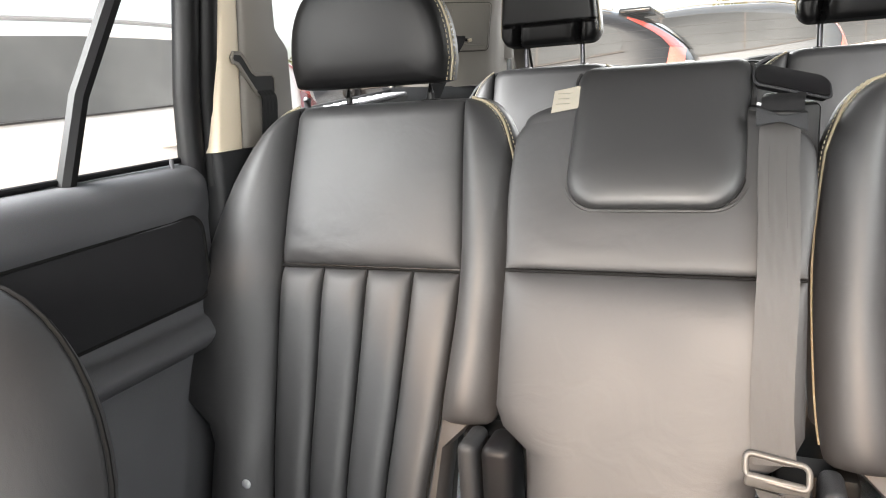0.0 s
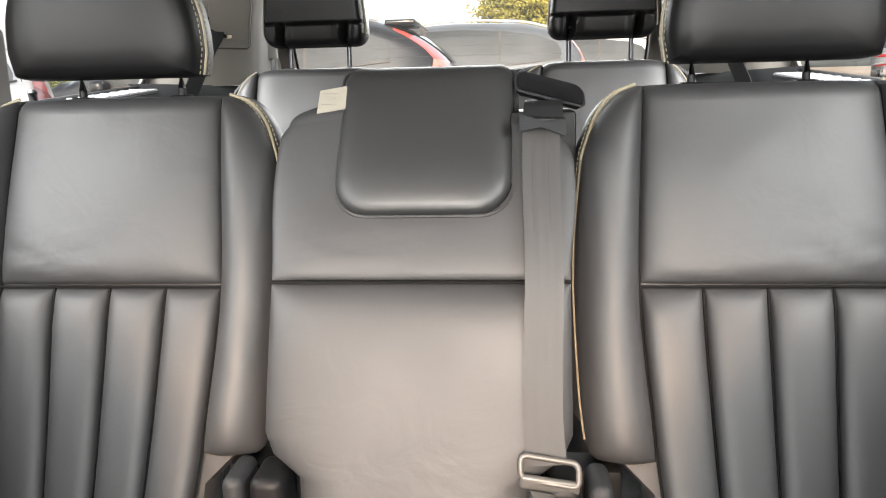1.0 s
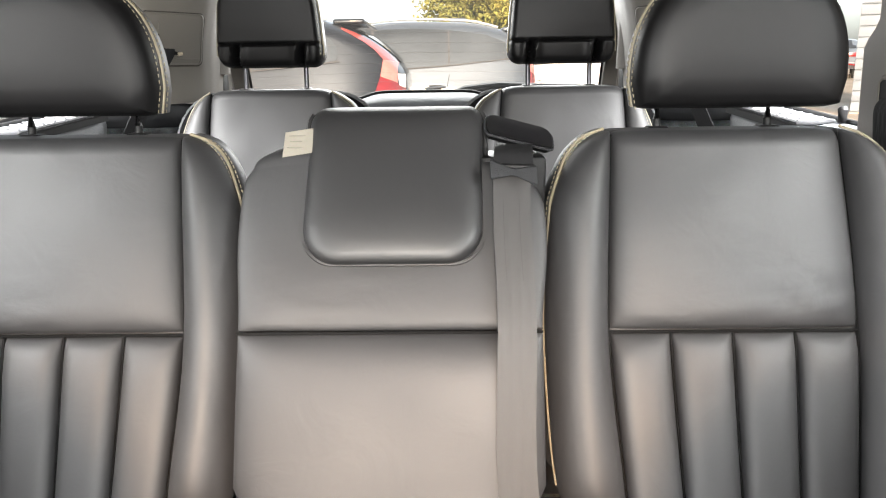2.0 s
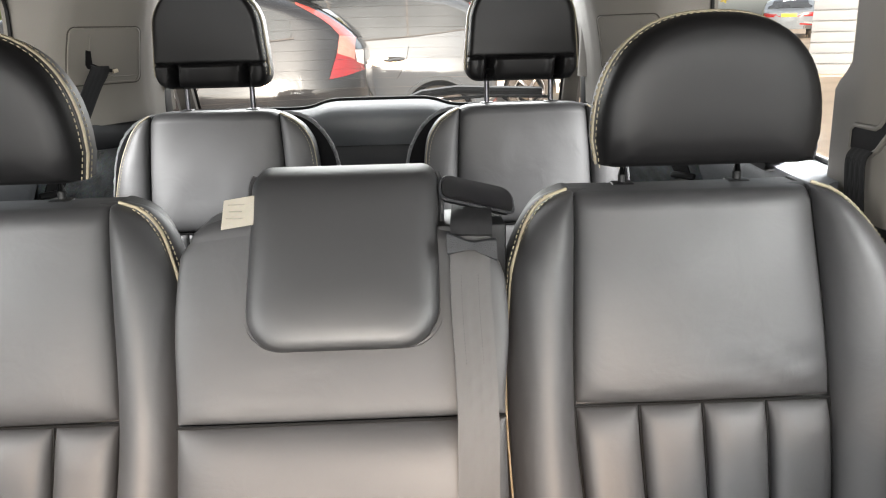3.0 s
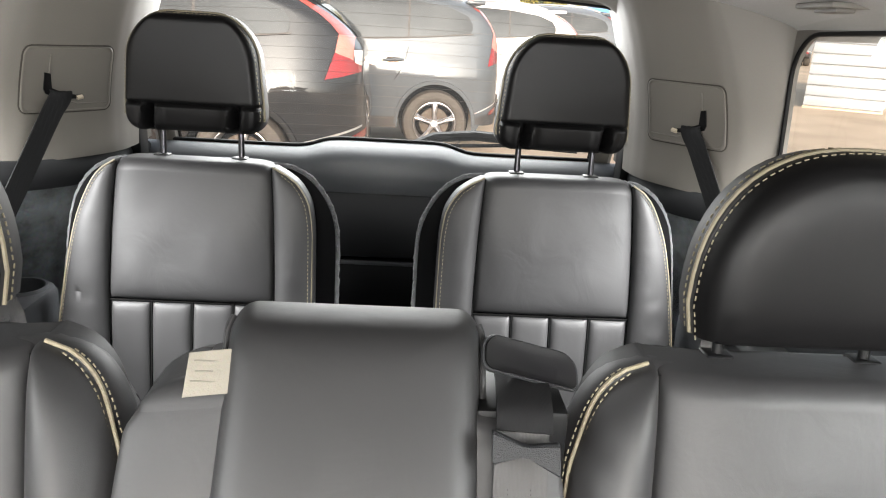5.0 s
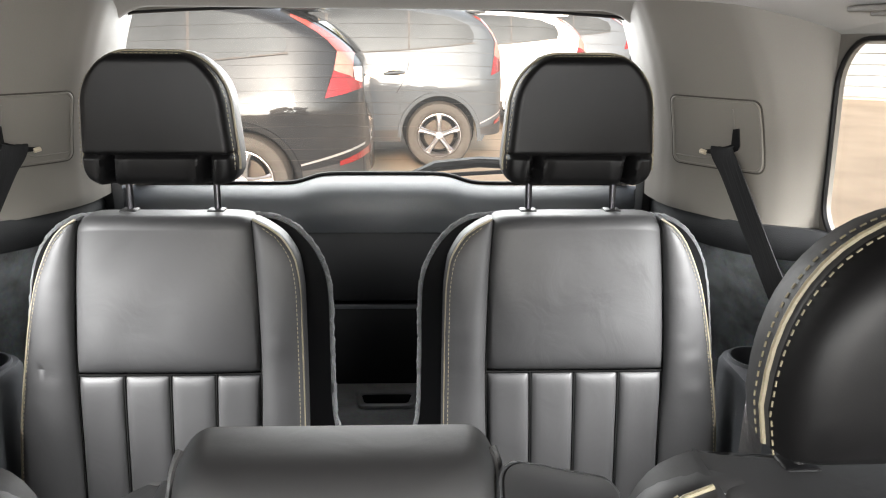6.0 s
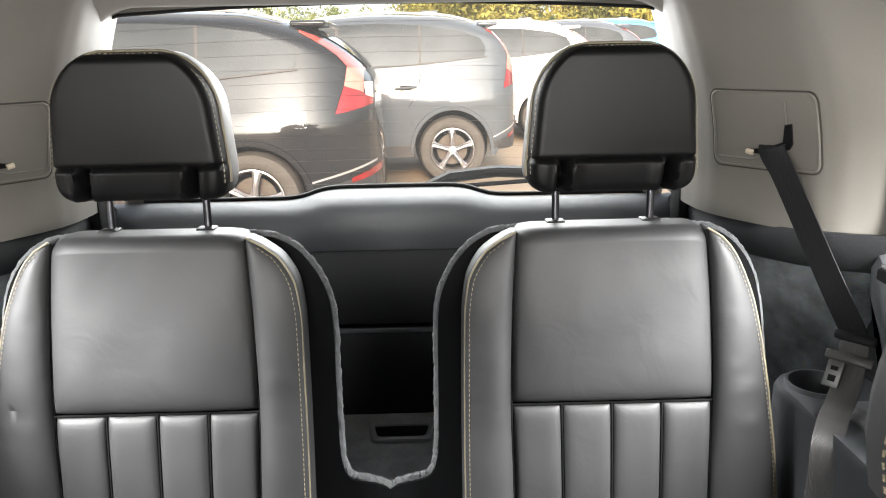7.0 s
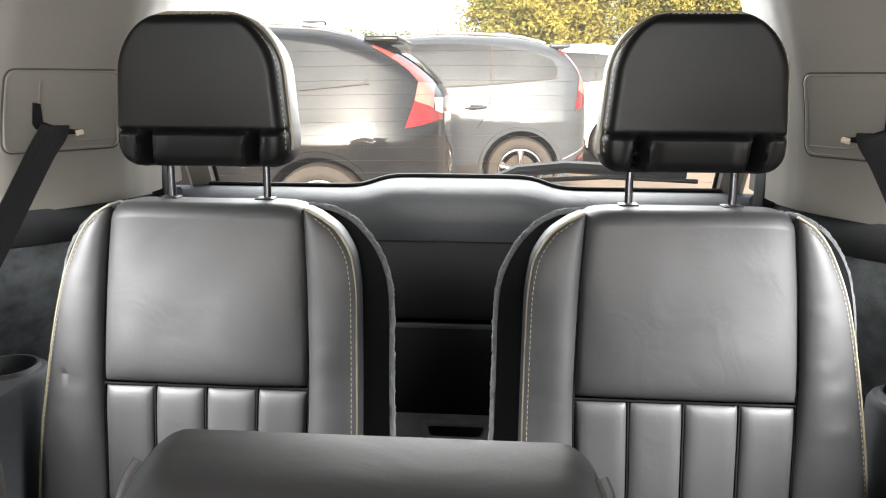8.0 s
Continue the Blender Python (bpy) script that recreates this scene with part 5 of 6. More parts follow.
    for i in range(len(out)):
        a, b = Vector((*out[i], 0)), Vector((*out[(i + 1) % len(out)], 0))
        nn = max(1, int((b - a).length / 0.012))
        dense += [tuple((a + (b - a) * k / nn)[:2]) for k in range(nn)]
    out = dense
    ks = [0.1, 0.3, 0.5, 0.65, 0.78, 0.87, 0.93, 0.965, 0.985, 0.995]
    ds = [-0.055, -0.055, -0.0545, -0.0535, -0.0515, -0.048, -0.043, -0.036, -0.030, -0.024]
    bm = bmesh.new()
    cz = (zb_ + zt_) / 2
    def fold(x, z, d):
        # a seam across, with two soft notches below it
        if d > -0.02:
            return d
        dz_ = z - 1.262
        seam = 0.009 * math.exp(-(dz_ / 0.0024) ** 2)
        notch = 0.0
        if dz_ < 0.002:
            for c0 in (-0.068, 0.075):
                u = (x - hx - c0 - 0.10 * dz_) / 0.0055
                notch += 0.036 * math.exp(-u * u) * min(1, max(0.0, -dz_ / 0.008 + 0.2))
                notch -= 0.007 * (math.exp(-((u - 2.4) / 1.3) ** 2) + math.exp(-((u + 2.4) / 1.3) ** 2))
            notch += 0.006 * max(0, -dz_ / 0.045) ** 2
        return d + seam + notch
    rows = []
    for d, k in zip(ds, ks):
        rows.append([(hx + (x - hx) * k, cyh + fold(hx + (x - hx) * k, cz + (z - cz) * k, d), cz + (z - cz) * k) for x, z in out])
    for d, k, dz in ((-0.012, 1.0, 0), (0.012, 1.0, 0), (0.035, 0.96, 0.0), (0.048, 0.86, 0), (0.052, 0.6, 0)):
        rows.append([(hx + (x - hx) * k, cyh + d, cz + (z - cz) * k) for x, z in out])
    # a regular front face instead of rings, so that folds show
    vs = grid(bm, rows[6:], close_v=True)
    bm.faces.new(vs[-1])
    hr = part("head_restraint", bm, LEATHER, root, "black leather head restraint with folded lower flap")
    bm = bmesh.new()
    # front face as a fine grid inside the outline
    nx, nz = 64, 84
    rows = []
    for j in range(nz + 1):
        z = zb_ + 0.0045 + (zt_ - zb_ - 0.009) * (0.25 * j / nz + 0.75 * spaced(nz)[j])
        ws = half_w(z)
        ws *= 0.972
        row = []
        for i in range(nx + 1):
            x = hx + ws * (2 * spaced(nx)[i] - 1)
            ex = min(1.0, (ws - abs(x - hx)) / 0.016)
            ez = min(1.0, min(z - zb_, zt_ - z) / 0.020)
            e = (1 - (1 - ex) ** 3) * (1 - (1 - ez) ** 3)
            d = -0.036 - 0.020 * e
            row.append((x, cyh + fold(x, z, d), z))
        rows.append(row)
    vs = grid(bm, rows)
    loop = vs[0] + [r[-1] for r in vs[1:]] + vs[-1][-2::-1] + [r[0] for r in vs[-2:0:-1]]
    back = [bm.verts.new(v.co + Vector((0, 0.02, 0))) for v in loop]
    for i in range(len(loop)):
        k = (i + 1) % len(loop)
        bm.faces.new((loop[i], loop[k], back[k], back[i]))
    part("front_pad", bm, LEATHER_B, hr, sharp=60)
    arc = sorted([p for p in out if p[1] > 1.235], key=lambda p: (math.atan2(p[1] - 1.25, p[0] - hx) + math.pi / 2) % (2 * math.pi))
    bm = bmesh.new()
    tube(bm, [(hx + (x - hx) * 0.993, cyh - 0.026, cz + (z - cz) * 0.993) for x, z in arc], 0.0024, 8, normal=(0, 1, 0))
    part("piping", bm, CREAM, hr, "cream leather piping")
    bm = bmesh.new()
    stitches(bm, [(hx + (x - hx) * 0.965, cyh - 0.0445, cz + (z - cz) * 0.968) for x, z in arc], 0.0042, 0.003, 0.0005)
    part("stitching", bm, THREAD, hr)
    for px_ in (hx - 0.069, hx + 0.069):
        bm = bmesh.new()
        tube(bm, [(px_, 1.797, 1.14), (px_, 1.802, 1.238)], 0.0055, 12)
        part("post", bm, DARKSTEEL, hr, "polished dark steel post")
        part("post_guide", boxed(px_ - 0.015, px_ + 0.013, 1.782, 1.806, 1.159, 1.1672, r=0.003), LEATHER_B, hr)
    return root


third_row_seat(-0.318, -1, 31.0)
third_row_seat(0.330, 1, 37.0)


# third-row belts
def third_belt(s):
    root = thing("seat_belt", "black webbing seat belt from the corner pillar with steel tongue", "seat belt", "third-row seat belts")
    bm = bmesh.new()
    a = [(0.594, 1.866, 1.262), (0.586, 1.852, 1.258), (0.584, 1.842, 1.248), (0.592, 1.822, 1.222), (0.612, 1.782, 1.155), (0.632, 1.745, 1.09), (0.646, 1.718, 1.045), (0.655, 1.704, 1.018), (0.655, 1.70, 1.005)]
    ribbon(bm, sided(a, s), 0.040, (s * 0.45, -0.89, 0), 0.0022)
    part("webbing", bm, WEB_D, root)
    bm = bmesh.new()
    b = [(0.655, 1.700, 1.005), (0.653, 1.692, 0.985), (0.643, 1.682, 0.950), (0.628, 1.668, 0.926), (0.610, 1.648, 0.916), (0.595, 1.628, 0.907), (0.585, 1.615, 0.885), (0.583, 1.612, 0.84), (0.583, 1.612, 0.72), (0.583, 1.612, 0.60)]
    ribbon(bm, sided(b, s), 0.038, (s * 0.62, -0.78, 0), 0.0022)
    part("lap_webbing", bm, LAP, root, "light grey lap webbing")
    U, V = Vector((s * 0.62, -0.78, 0.0)), Vector((-s * 0.33, -0.24, -0.91))
    V.normalize()
    W = U.cross(V).normalized()
    if W.y > 0:
        W = -W
    O = Vector((CX + s * 0.651, 1.690, 0.985))

    def slab_on(u0, u1, v0, v1, w0, w1, r=0.001):
        bm = bmesh.new()
        box(bm, u0, u1, v0, v1, w0, w1, r=r)
        bmesh.ops.transform(bm, matrix=Matrix.Translation(O) @ Matrix((U, V, W)).transposed().to_4x4(), verts=bm.verts)
        return bm
    part("sleeve", slab_on(-0.030, 0.026, -0.034, -0.020, 0.001, 0.011, 0.004), BLACK, root, "black plastic belt stop")
    tongue = part("tongue", slab_on(-0.034, 0.030, -0.004, 0.010, 0.001, 0.008, 0.003), GRIP, root, "belt tongue with grey grip")
    part("blade", slab_on(-0.027, -0.005, 0.008, 0.048, 0.003, 0.0055), STEEL, tongue, "steel blade")
    part("blade_slot", slab_on(-0.021, -0.011, 0.018, 0.024, 0.0054, 0.0062, 0.0), BLACK, tongue)
    part("blade_slot", slab_on(-0.021, -0.011, 0.031, 0.040, 0.0054, 0.0062, 0.0), BLACK, tongue)
    return root


third_belt(1)
third_belt(-1)


# second-row outer belts on the rear pillars
def second_belt(s):
    root = thing("seat_belt", "black webbing seat belt hanging from the rear pillar slot", "seat belt", "second-row outer belts")
    bm = bmesh.new()
    ribbon(bm, sided([(0.690, 1.140, 1.152), (0.682, 1.140, 1.138), (0.682, 1.135, 1.10), (0.688, 1.125, 1.0), (0.694, 1.12, 0.85), (0.70, 1.12, 0.60)], s), 0.044, (0, 1, 0), 0.0022)
    part("webbing", bm, WEB_D, root)


second_belt(1)
second_belt(-1)


# front seats: only the backs
def front_seat(cx):
    root = thing("front_seat", "charcoal leather front seat seen from behind", "car seat", "front seats", (cx, 0, 0))
    bm = bmesh.new()
    out = round_rect(-0.245, 0.245, 0.42, 1.010, (0.06, 0.06, 0.20, 0.20), 12)
    yb = lambda z: -0.02 + 0.30 * (z - 0.6) * 1.1
    rows = []
    for d, k in ((-0.10, 0.80), (-0.085, 0.93), (-0.05, 1.0), (0.0, 1.0), (0.035, 0.985), (0.055, 0.955), (0.070, 0.90), (0.082, 0.78), (0.086, 0.5)):
        rows.append([(x * k, yb(0.75 + (z - 0.75) * k) + d + 0.265, 0.75 + (z - 0.75) * k) for x, z in out])
    vs = grid(bm, rows, close_v=True)
    bm.faces.new(vs[0]), bm.faces.new(vs[-1])
    part("backrest", bm, LEATHER, root)
    bm = bmesh.new()
    tube(bm, [(x * 0.972, yb(0.75 + (z - 0.75) * 0.972) + 0.311, 0.75 + (z - 0.75) * 0.972) for x, z in out], 0.003, 6, closed=True, normal=(0, 1, 0))
    part("seam", bm, SEAM, root)
    # unseen head restraint, added to keep a stripe of sun off the second row
    bm = bmesh.new()
    box(bm, -0.13, 0.13, 0.27, 0.37, 1.09, 1.27, r=0.045, seg=4)
    part("head_restraint", bm, LEATHER, root)
    bm = bmesh.new()
    box(bm, -0.25, 0.25, -0.42, 0.10, 0.40, 0.56, r=0.05, seg=4)
    part("cushion", bm, LEATHER, root)
    return root


front_seat(-0.548)
front_seat(0.56)


# ---- outside ----
def ground_z(x, y):
    """The car park rises gently away from the parked row."""
    q = 0.5 * x + 0.75 * y - 9.0
    return 1.5 * math.tanh(0.042 * (q + math.sqrt(q * q + 1.0)) / 2 / 1.5)


gx = [-300, -200, -120, -70] + [-45 + 3 * k for k in range(31)] + [70, 120, 200, 300]
gy = [-150, -90, -50, -30] + [-18 + 3 * k for k in range(31)] + [90, 130, 200, 320, 600]
bm = bmesh.new()
grid(bm, [[(x, y, ground_z(x, y) - ground_z(0, 0)) for y in gy] for x in gx])
ground = part("ground", bm, ASPHALT)
tagged(ground, "worn tan-grey tarmac car park", "ground", kind="structure")


def suv(loc, heading, colour, cname, label, seed=0, detail=True, tall=1.0, tail=1.0, saloon=False, long=0.0, wrap=0.0):
    """A large estate-like car, or a low saloon. Local axes: x forward from the rear axle, y to its left, z up.
    tall: height of the upper body; tail: length of the overhang behind the rear wheel; long: extra length amidships; wrap: how much further the tail lamps reach round the flank."""
    root = thing("parked_car", label, "car", "parked cars")
    body_mat = paint(cname, colour)
    if saloon:
        top = lerp_table([-0.95, -0.93, -0.90, -0.80, -0.55, -0.45, 0.0, 0.45, 0.9, 1.4, 1.7, 2.3, 2.65, 3.2, 3.55, 3.72],
                         [0.62, 0.80, 0.93, 1.00, 1.03, 1.05, 1.24, 1.385, 1.42, 1.38, 1.30, 1.05, 0.98, 0.93, 0.85, 0.70])
    else:
        top = lerp_table([-0.95, -0.945, -0.93, -0.905, -0.89, -0.83, -0.74, -0.62, -0.48, -0.35, -0.2, 0.1, 0.8, 1.3, 1.7, 2.3, 2.65, 3.2, 3.55, 3.72],
                         [0.66, 0.76, 0.83, 0.90, 1.17, 1.275, 1.365, 1.455, 1.53, 1.58, 1.625, 1.68, 1.70, 1.67, 1.57, 1.24, 1.09, 1.02, 0.90, 0.70])
    def bottom(x):
        z = 0.30 if -0.5 < x < 3.4 else 0.36
        for ax in (0.0, 2.77):
            d = abs(x - ax)
            if d < 0.415:
                z = max(z, 0.36 + math.sqrt(max(0, 0.415 ** 2 - d * d)))
        return z
    def half(x, z):
        e = abs((x - 1.41) / 2.36)
        w = 0.945 * (1 - e ** 16) ** 0.40 if e < 1 else 0
        w *= 1 - 0.10 * max(0, (abs(x - 1.41) - 1.4) / 0.95) ** 2
        w += 0.018 * math.exp(-((z - 0.86) / 0.10) ** 2) - 0.02 * max(0, (0.62 - z) / 0.3)
        for ax in (0.0, 2.77):
            w += 0.02 * math.exp(-((x - ax) / 0.42) ** 2 - ((z - 0.75) / 0.22) ** 2)
        if z > 0.98:
            w -= 0.30 * (z - 0.98) ** 1.15
        tz = top(x)
        w -= 0.16 * max(0, 1 - (tz - z) / 0.10) ** 2 * (1 if tz > 1.2 else 0.3)
        return max(w, 0.02)
    xs = sorted(set([round(-0.95 + 4.67 * k / 90, 4) for k in range(91)] + [-0.947, -0.943, -0.935, -0.92, -0.895, -0.89, -0.885, -0.86, 3.715] + [round(a + 0.415 * c, 4) for a in (0, 2.77) for c in (-1, -0.995, -0.98, 0.98, 0.995, 1)]))
    bm = bmesh.new()
    NV = 26
    sides = {}
    for g in (1, -1):
        rows = []
        for x in xs:
            zb, zt = bottom(x), top(x)
            row = []
            for k in range(NV + 1):
                t = k / NV
                z = zb + (zt - zb) * (1 - (1 - t) ** 1.25)
                row.append((x, g * half(x, z), z))
            rows.append(row)
        sides[g] = grid(bm, rows)
    a, b = sides[1], sides[-1]
    for i in range(len(xs) - 1):
        prev = (a[i][NV], a[i + 1][NV])
        for k in range(1, 6):
            t = k / 6
            cur = []
            for j in (i, i + 1):
                p, q = a[j][NV].co, b[j][NV].co
                cur.append(bm.verts.new(p.lerp(q, t) + Vector((0, 0, 0.035 * math.sin(math.pi * t) * (1 if top(xs[j]) > 1.3 else 0.5)))))
            bm.faces.new((prev[0], prev[1], cur[1], cur[0]))
            prev = cur
        bm.faces.new((prev[0], prev[1], b[i + 1][NV], b[i][NV]))
    for i in (0, len(xs) - 1):
        bm.faces.new([v for v in a[i]] + [v for v in reversed(b[i])])
    bmesh.ops.remove_doubles(bm, verts=bm.verts, dist=0.0006)
    part("body", bm, body_mat, root, sharp=50)

    def patch(name, outline, g, mat, lift=0.004, parent=None, label="", n=10):
        """A piece that follows the body's side: quads between a lower and an upper line."""
        lo, hi = outline
        bm = bmesh.new()
        rows = []
        for i in range(n + 1):
            t = i / n
            (x0, z0), (x1, z1) = lo(t), hi(t)
            row = []
            for k in range(9):
                u = k / 8
                x, z = x0 + (x1 - x0) * u, z0 + (z1 - z0) * u
                row.append((x, g * (half(x, z) + lift), z))
            rows.append(row)
        vs = grid(bm, rows)
        grid(bm, [[(x, y - g * (lift + 0.012), z) for x, y, z in r] for r in rows])
        return part(name, bm, mat, parent or root, label)

    def seg(pts):
        def f(t):
            u = t * (len(pts) - 1)
            i = min(int(u), len(pts) - 2)
            w = u - i
            return (pts[i][0] + (pts[i + 1][0] - pts[i][0]) * w, pts[i][1] + (pts[i + 1][1] - pts[i][1]) * w)
        return f
    pane_mat = CARGLASS_L if wrap else CARGLASS
    lamp_line = lambda pts: seg([(x + wrap, z + 0.45 * wrap) for x, z in pts])
    for g in (1, -1):
        # side glass: rear quarter, rear door, front door
        if saloon:
            patch("window", (seg([(0.10, 1.06), (0.60, 1.02), (1.17, 0.99)]), seg([(0.20, 1.20), (0.60, 1.32), (1.17, 1.31)])), g, pane_mat, 0.010)
            patch("window", (seg([(1.20, 0.985), (1.70, 0.96), (2.12, 0.94)]), seg([(1.20, 1.31), (1.56, 1.25), (2.04, 1.02)])), g, pane_mat, 0.010)
        else:
            patch("window", (seg([(-0.365, 1.335), (-0.345, 1.295), (-0.10, 1.262), (0.315, 1.232)]), seg([(-0.36, 1.39), (-0.31, 1.465), (-0.10, 1.545), (0.315, 1.60)])), g, pane_mat, 0.010, n=18)
            patch("window", (seg([(0.335, 1.23), (0.75, 1.205), (1.17, 1.185)]), seg([(0.335, 1.602), (0.75, 1.622), (1.17, 1.612)])), g, pane_mat, 0.010)
            patch("window", (seg([(1.20, 1.183), (1.70, 1.155), (2.12, 1.135)]), seg([(1.20, 1.608), (1.56, 1.548), (2.04, 1.21)])), g, pane_mat, 0.010)
            patch("window_pillar", (seg([(0.312, 1.232), (0.338, 1.23)]), seg([(0.312, 1.60), (0.338, 1.602)])), g, CLAD, 0.007, n=2)
            patch("window_pillar", (seg([(1.165, 1.185), (1.205, 1.183)]), seg([(1.165, 1.612), (1.205, 1.608)])), g, CLAD, 0.007, n=2)
            patch("window_trim", (seg([(-0.375, 1.285), (0.3, 1.220), (1.2, 1.170), (2.15, 1.120)]), seg([(-0.375, 1.297), (0.3, 1.230), (1.2, 1.181), (2.15, 1.131)])), g, CLAD, 0.011)
        patch("sill_cladding", (seg([(0.43, 0.30), (1.4, 0.29), (2.34, 0.30)]), seg([(0.43, 0.42), (1.4, 0.41), (2.34, 0.42)])), g, CLAD, 0.010)
        patch("rear_cladding", (seg([(-0.90, 0.37), (-0.66, 0.36), (-0.42, 0.38)]), seg([(-0.90, 0.52), (-0.66, 0.48), (-0.44, 0.44)])), g, CLAD, 0.008)
        # arch rims
        for ax in (0.0, 2.77):
            bm = bmesh.new()
            rows = []
            for k in range(25):
                an = radians(-2 + 184 * k / 24)
                row = []
                for rr, l in ((0.412, -0.05), (0.412, 0.012), (0.450, 0.014), (0.455, 0.002)):
                    x, z = ax + rr * math.cos(an), 0.36 + rr * math.sin(an)
                    row.append((x, g * (half(x, max(z, 0.32)) + l), z))
                rows.append(row)
            grid(bm, rows)
            part("arch_rim", bm, body_mat, root)
        # door handles
        for hx_ in (0.38, 1.36):
            bm = bmesh.new()
            y = g * (half(hx_, 1.0) + 0.018)
            tube(bm, [(hx_ - 0.01, g * (half(hx_, 1.0) - 0.002), 1.0), (hx_ + 0.015, y, 1.002), (hx_ + 0.10, y, 0.998), (hx_ + 0.19, y, 0.990), (hx_ + 0.215, g * (half(hx_, 1.0) - 0.002), 0.988)], 0.013, 8)
            part("door_handle", bm, body_mat if cname != "dark_grey_paint" else SILVER, root)
            part("handle_bowl", boxed(hx_ + 0.03, hx_ + 0.17, *sorted((g * (half(hx_ + .1, .99) - 0.01), g * (half(hx_ + .1, .99) + 0.003))), 0.968, 1.02, r=0.003), body_mat if wrap else SEAM, root)
        # door gaps
        for pts_ in ([(0.46, 0.80), (0.36, 0.95), (0.32, 1.13)], [(1.20, 0.43), (1.205, 0.80), (1.20, 1.09)], [(2.20, 0.45), (2.24, 0.8), (2.18, 1.05)]):
            bm = bmesh.new()
            tube(bm, [(x, g * (half(x, z) + 0.0005), z) for x, z in [seg(pts_)(t / 8) for t in range(9)]], 0.0035, 5)
            part("door_gap", bm, SEAM, root)
        # tail lamp: red foot on the flank, clear corner, pale shoulder, narrow band up the pillar
        if saloon:
            patch("tail_lamp", (seg([(-0.935, 0.80), (-0.80, 0.80), (-0.64, 0.85)]), seg([(-0.912, 0.90), (-0.80, 0.945), (-0.64, 0.95)])), g, TAIL_RED, 0.012, label="red tail lamp")
        else:
            lamp_ = patch("tail_lamp", (lamp_line([(-0.888, 1.030), (-0.755, 0.996), (-0.627, 0.974)]), lamp_line([(-0.886, 1.068), (-0.80, 1.130), (-0.692, 1.168)])), g, TAIL_RED, 0.012, label="red tail lamp")
            patch("clear_lens", (lamp_line([(-0.888, 1.070), (-0.838, 1.096)]), lamp_line([(-0.884, 1.185), (-0.826, 1.190)])), g, LENS, 0.013, parent=lamp_, label="clear reversing lens", n=4)
            patch("pale_lens", (lamp_line([(-0.825, 1.114), (-0.76, 1.140), (-0.694, 1.171)]), lamp_line([(-0.826, 1.285), (-0.775, 1.296), (-0.716, 1.302)])), g, TAIL_BAND if wrap else TAIL_PALE, 0.011, parent=lamp_, label="pale pink upper lens")
            patch("tail_band", (lamp_line([(-0.832, 1.278), (-0.73, 1.374), (-0.62, 1.450), (-0.49, 1.520), (-0.372, 1.566)]), lamp_line([(-0.717, 1.304), (-0.650, 1.378), (-0.568, 1.440), (-0.465, 1.500), (-0.382, 1.544)])), g, TAIL_BAND, 0.010, parent=lamp_, label="pale red upper tail lamp band", n=20)
        patch("rear_reflector", (seg([(-0.93, 0.515), (-0.84, 0.490), (-0.72, 0.470)]), seg([(-0.93, 0.575), (-0.84, 0.540), (-0.72, 0.505)])), g, TAIL_RED, 0.016, label="red bumper reflector")
        patch("bumper_strip", (seg([(-0.94, 0.605), (-0.70, 0.545), (-0.44, 0.482)]), seg([(-0.94, 0.623), (-0.70, 0.562), (-0.44, 0.496)])), g, SILVER, 0.012)
        if saloon:
            continue
        # roof rail
        bm = bmesh.new()
        tube(bm, [(x, g * (half(x, top(x)) - 0.01), top(x) + 0.02 + 0.012 * math.sin(math.pi * (x + 0.25) / 1.75)) for x in [-0.25 + 1.75 * k / 14 for k in range(15)]], 0.014, 8)
        part("roof_rail", bm, SILVER if detail else body_mat, root)
        # mirror
        bm = bmesh.new()
        box(bm, 1.95, 2.08, *sorted((g * 0.90, g * 1.06)), 1.06, 1.20, r=0.04, seg=3)
        part("mirror", bm, body_mat, root)
    # rear window and spoiler
    bm = bmesh.new()
    rows = []
    for t in [k / 8 for k in range(9)]:
        x = -0.36 + 0.74 * t if saloon else -0.84 + 0.36 * t
        z = top(x) + 0.006
        w = half(x, top(x)) - 0.10
        rows.append([(x - 0.004, -w + 2 * w * k / 8, z + 0.035 * math.sin(math.pi * (0.1 + 0.8 * k / 8))) for k in range(9)])
    grid(bm, rows)
    grid(bm, [[(x + 0.004, y, z - 0.02) for x, y, z in r] for r in rows])
    part("rear_window", bm, CARGLASS, root)
    if not saloon:
        part("spoiler", boxed(-0.56, -0.30, -0.60, 0.60, 1.590, 1.632, r=0.018, seg=3), body_mat, root)
    if cname == "blue_grey_paint":
        part("number_plate", boxed(-0.958, -0.935, -0.26, 0.26, 0.80, 0.915, r=0.003), PLATE, root, "blank yellow number plate")
    if not saloon:
        bm = bmesh.new()
        box(bm, 0.10, 0.30, -0.018, 0.018, 1.70, 1.775, r=0.015, seg=3)
        part("aerial_fin", bm, body_mat, root)
    # proportions of the body above the hubs and behind the rear wheels
    for o in root.children_recursive:
        for v in o.data.vertices:
            if v.co.z > 0.36:
                v.co.z = 0.36 + (v.co.z - 0.36) * tall
            if v.co.x < -0.45:
                v.co.x = -0.45 + (v.co.x + 0.45) * tail
            v.co.x += long * max(0.0, min(1.0, (v.co.x - 0.5) / 0.65))
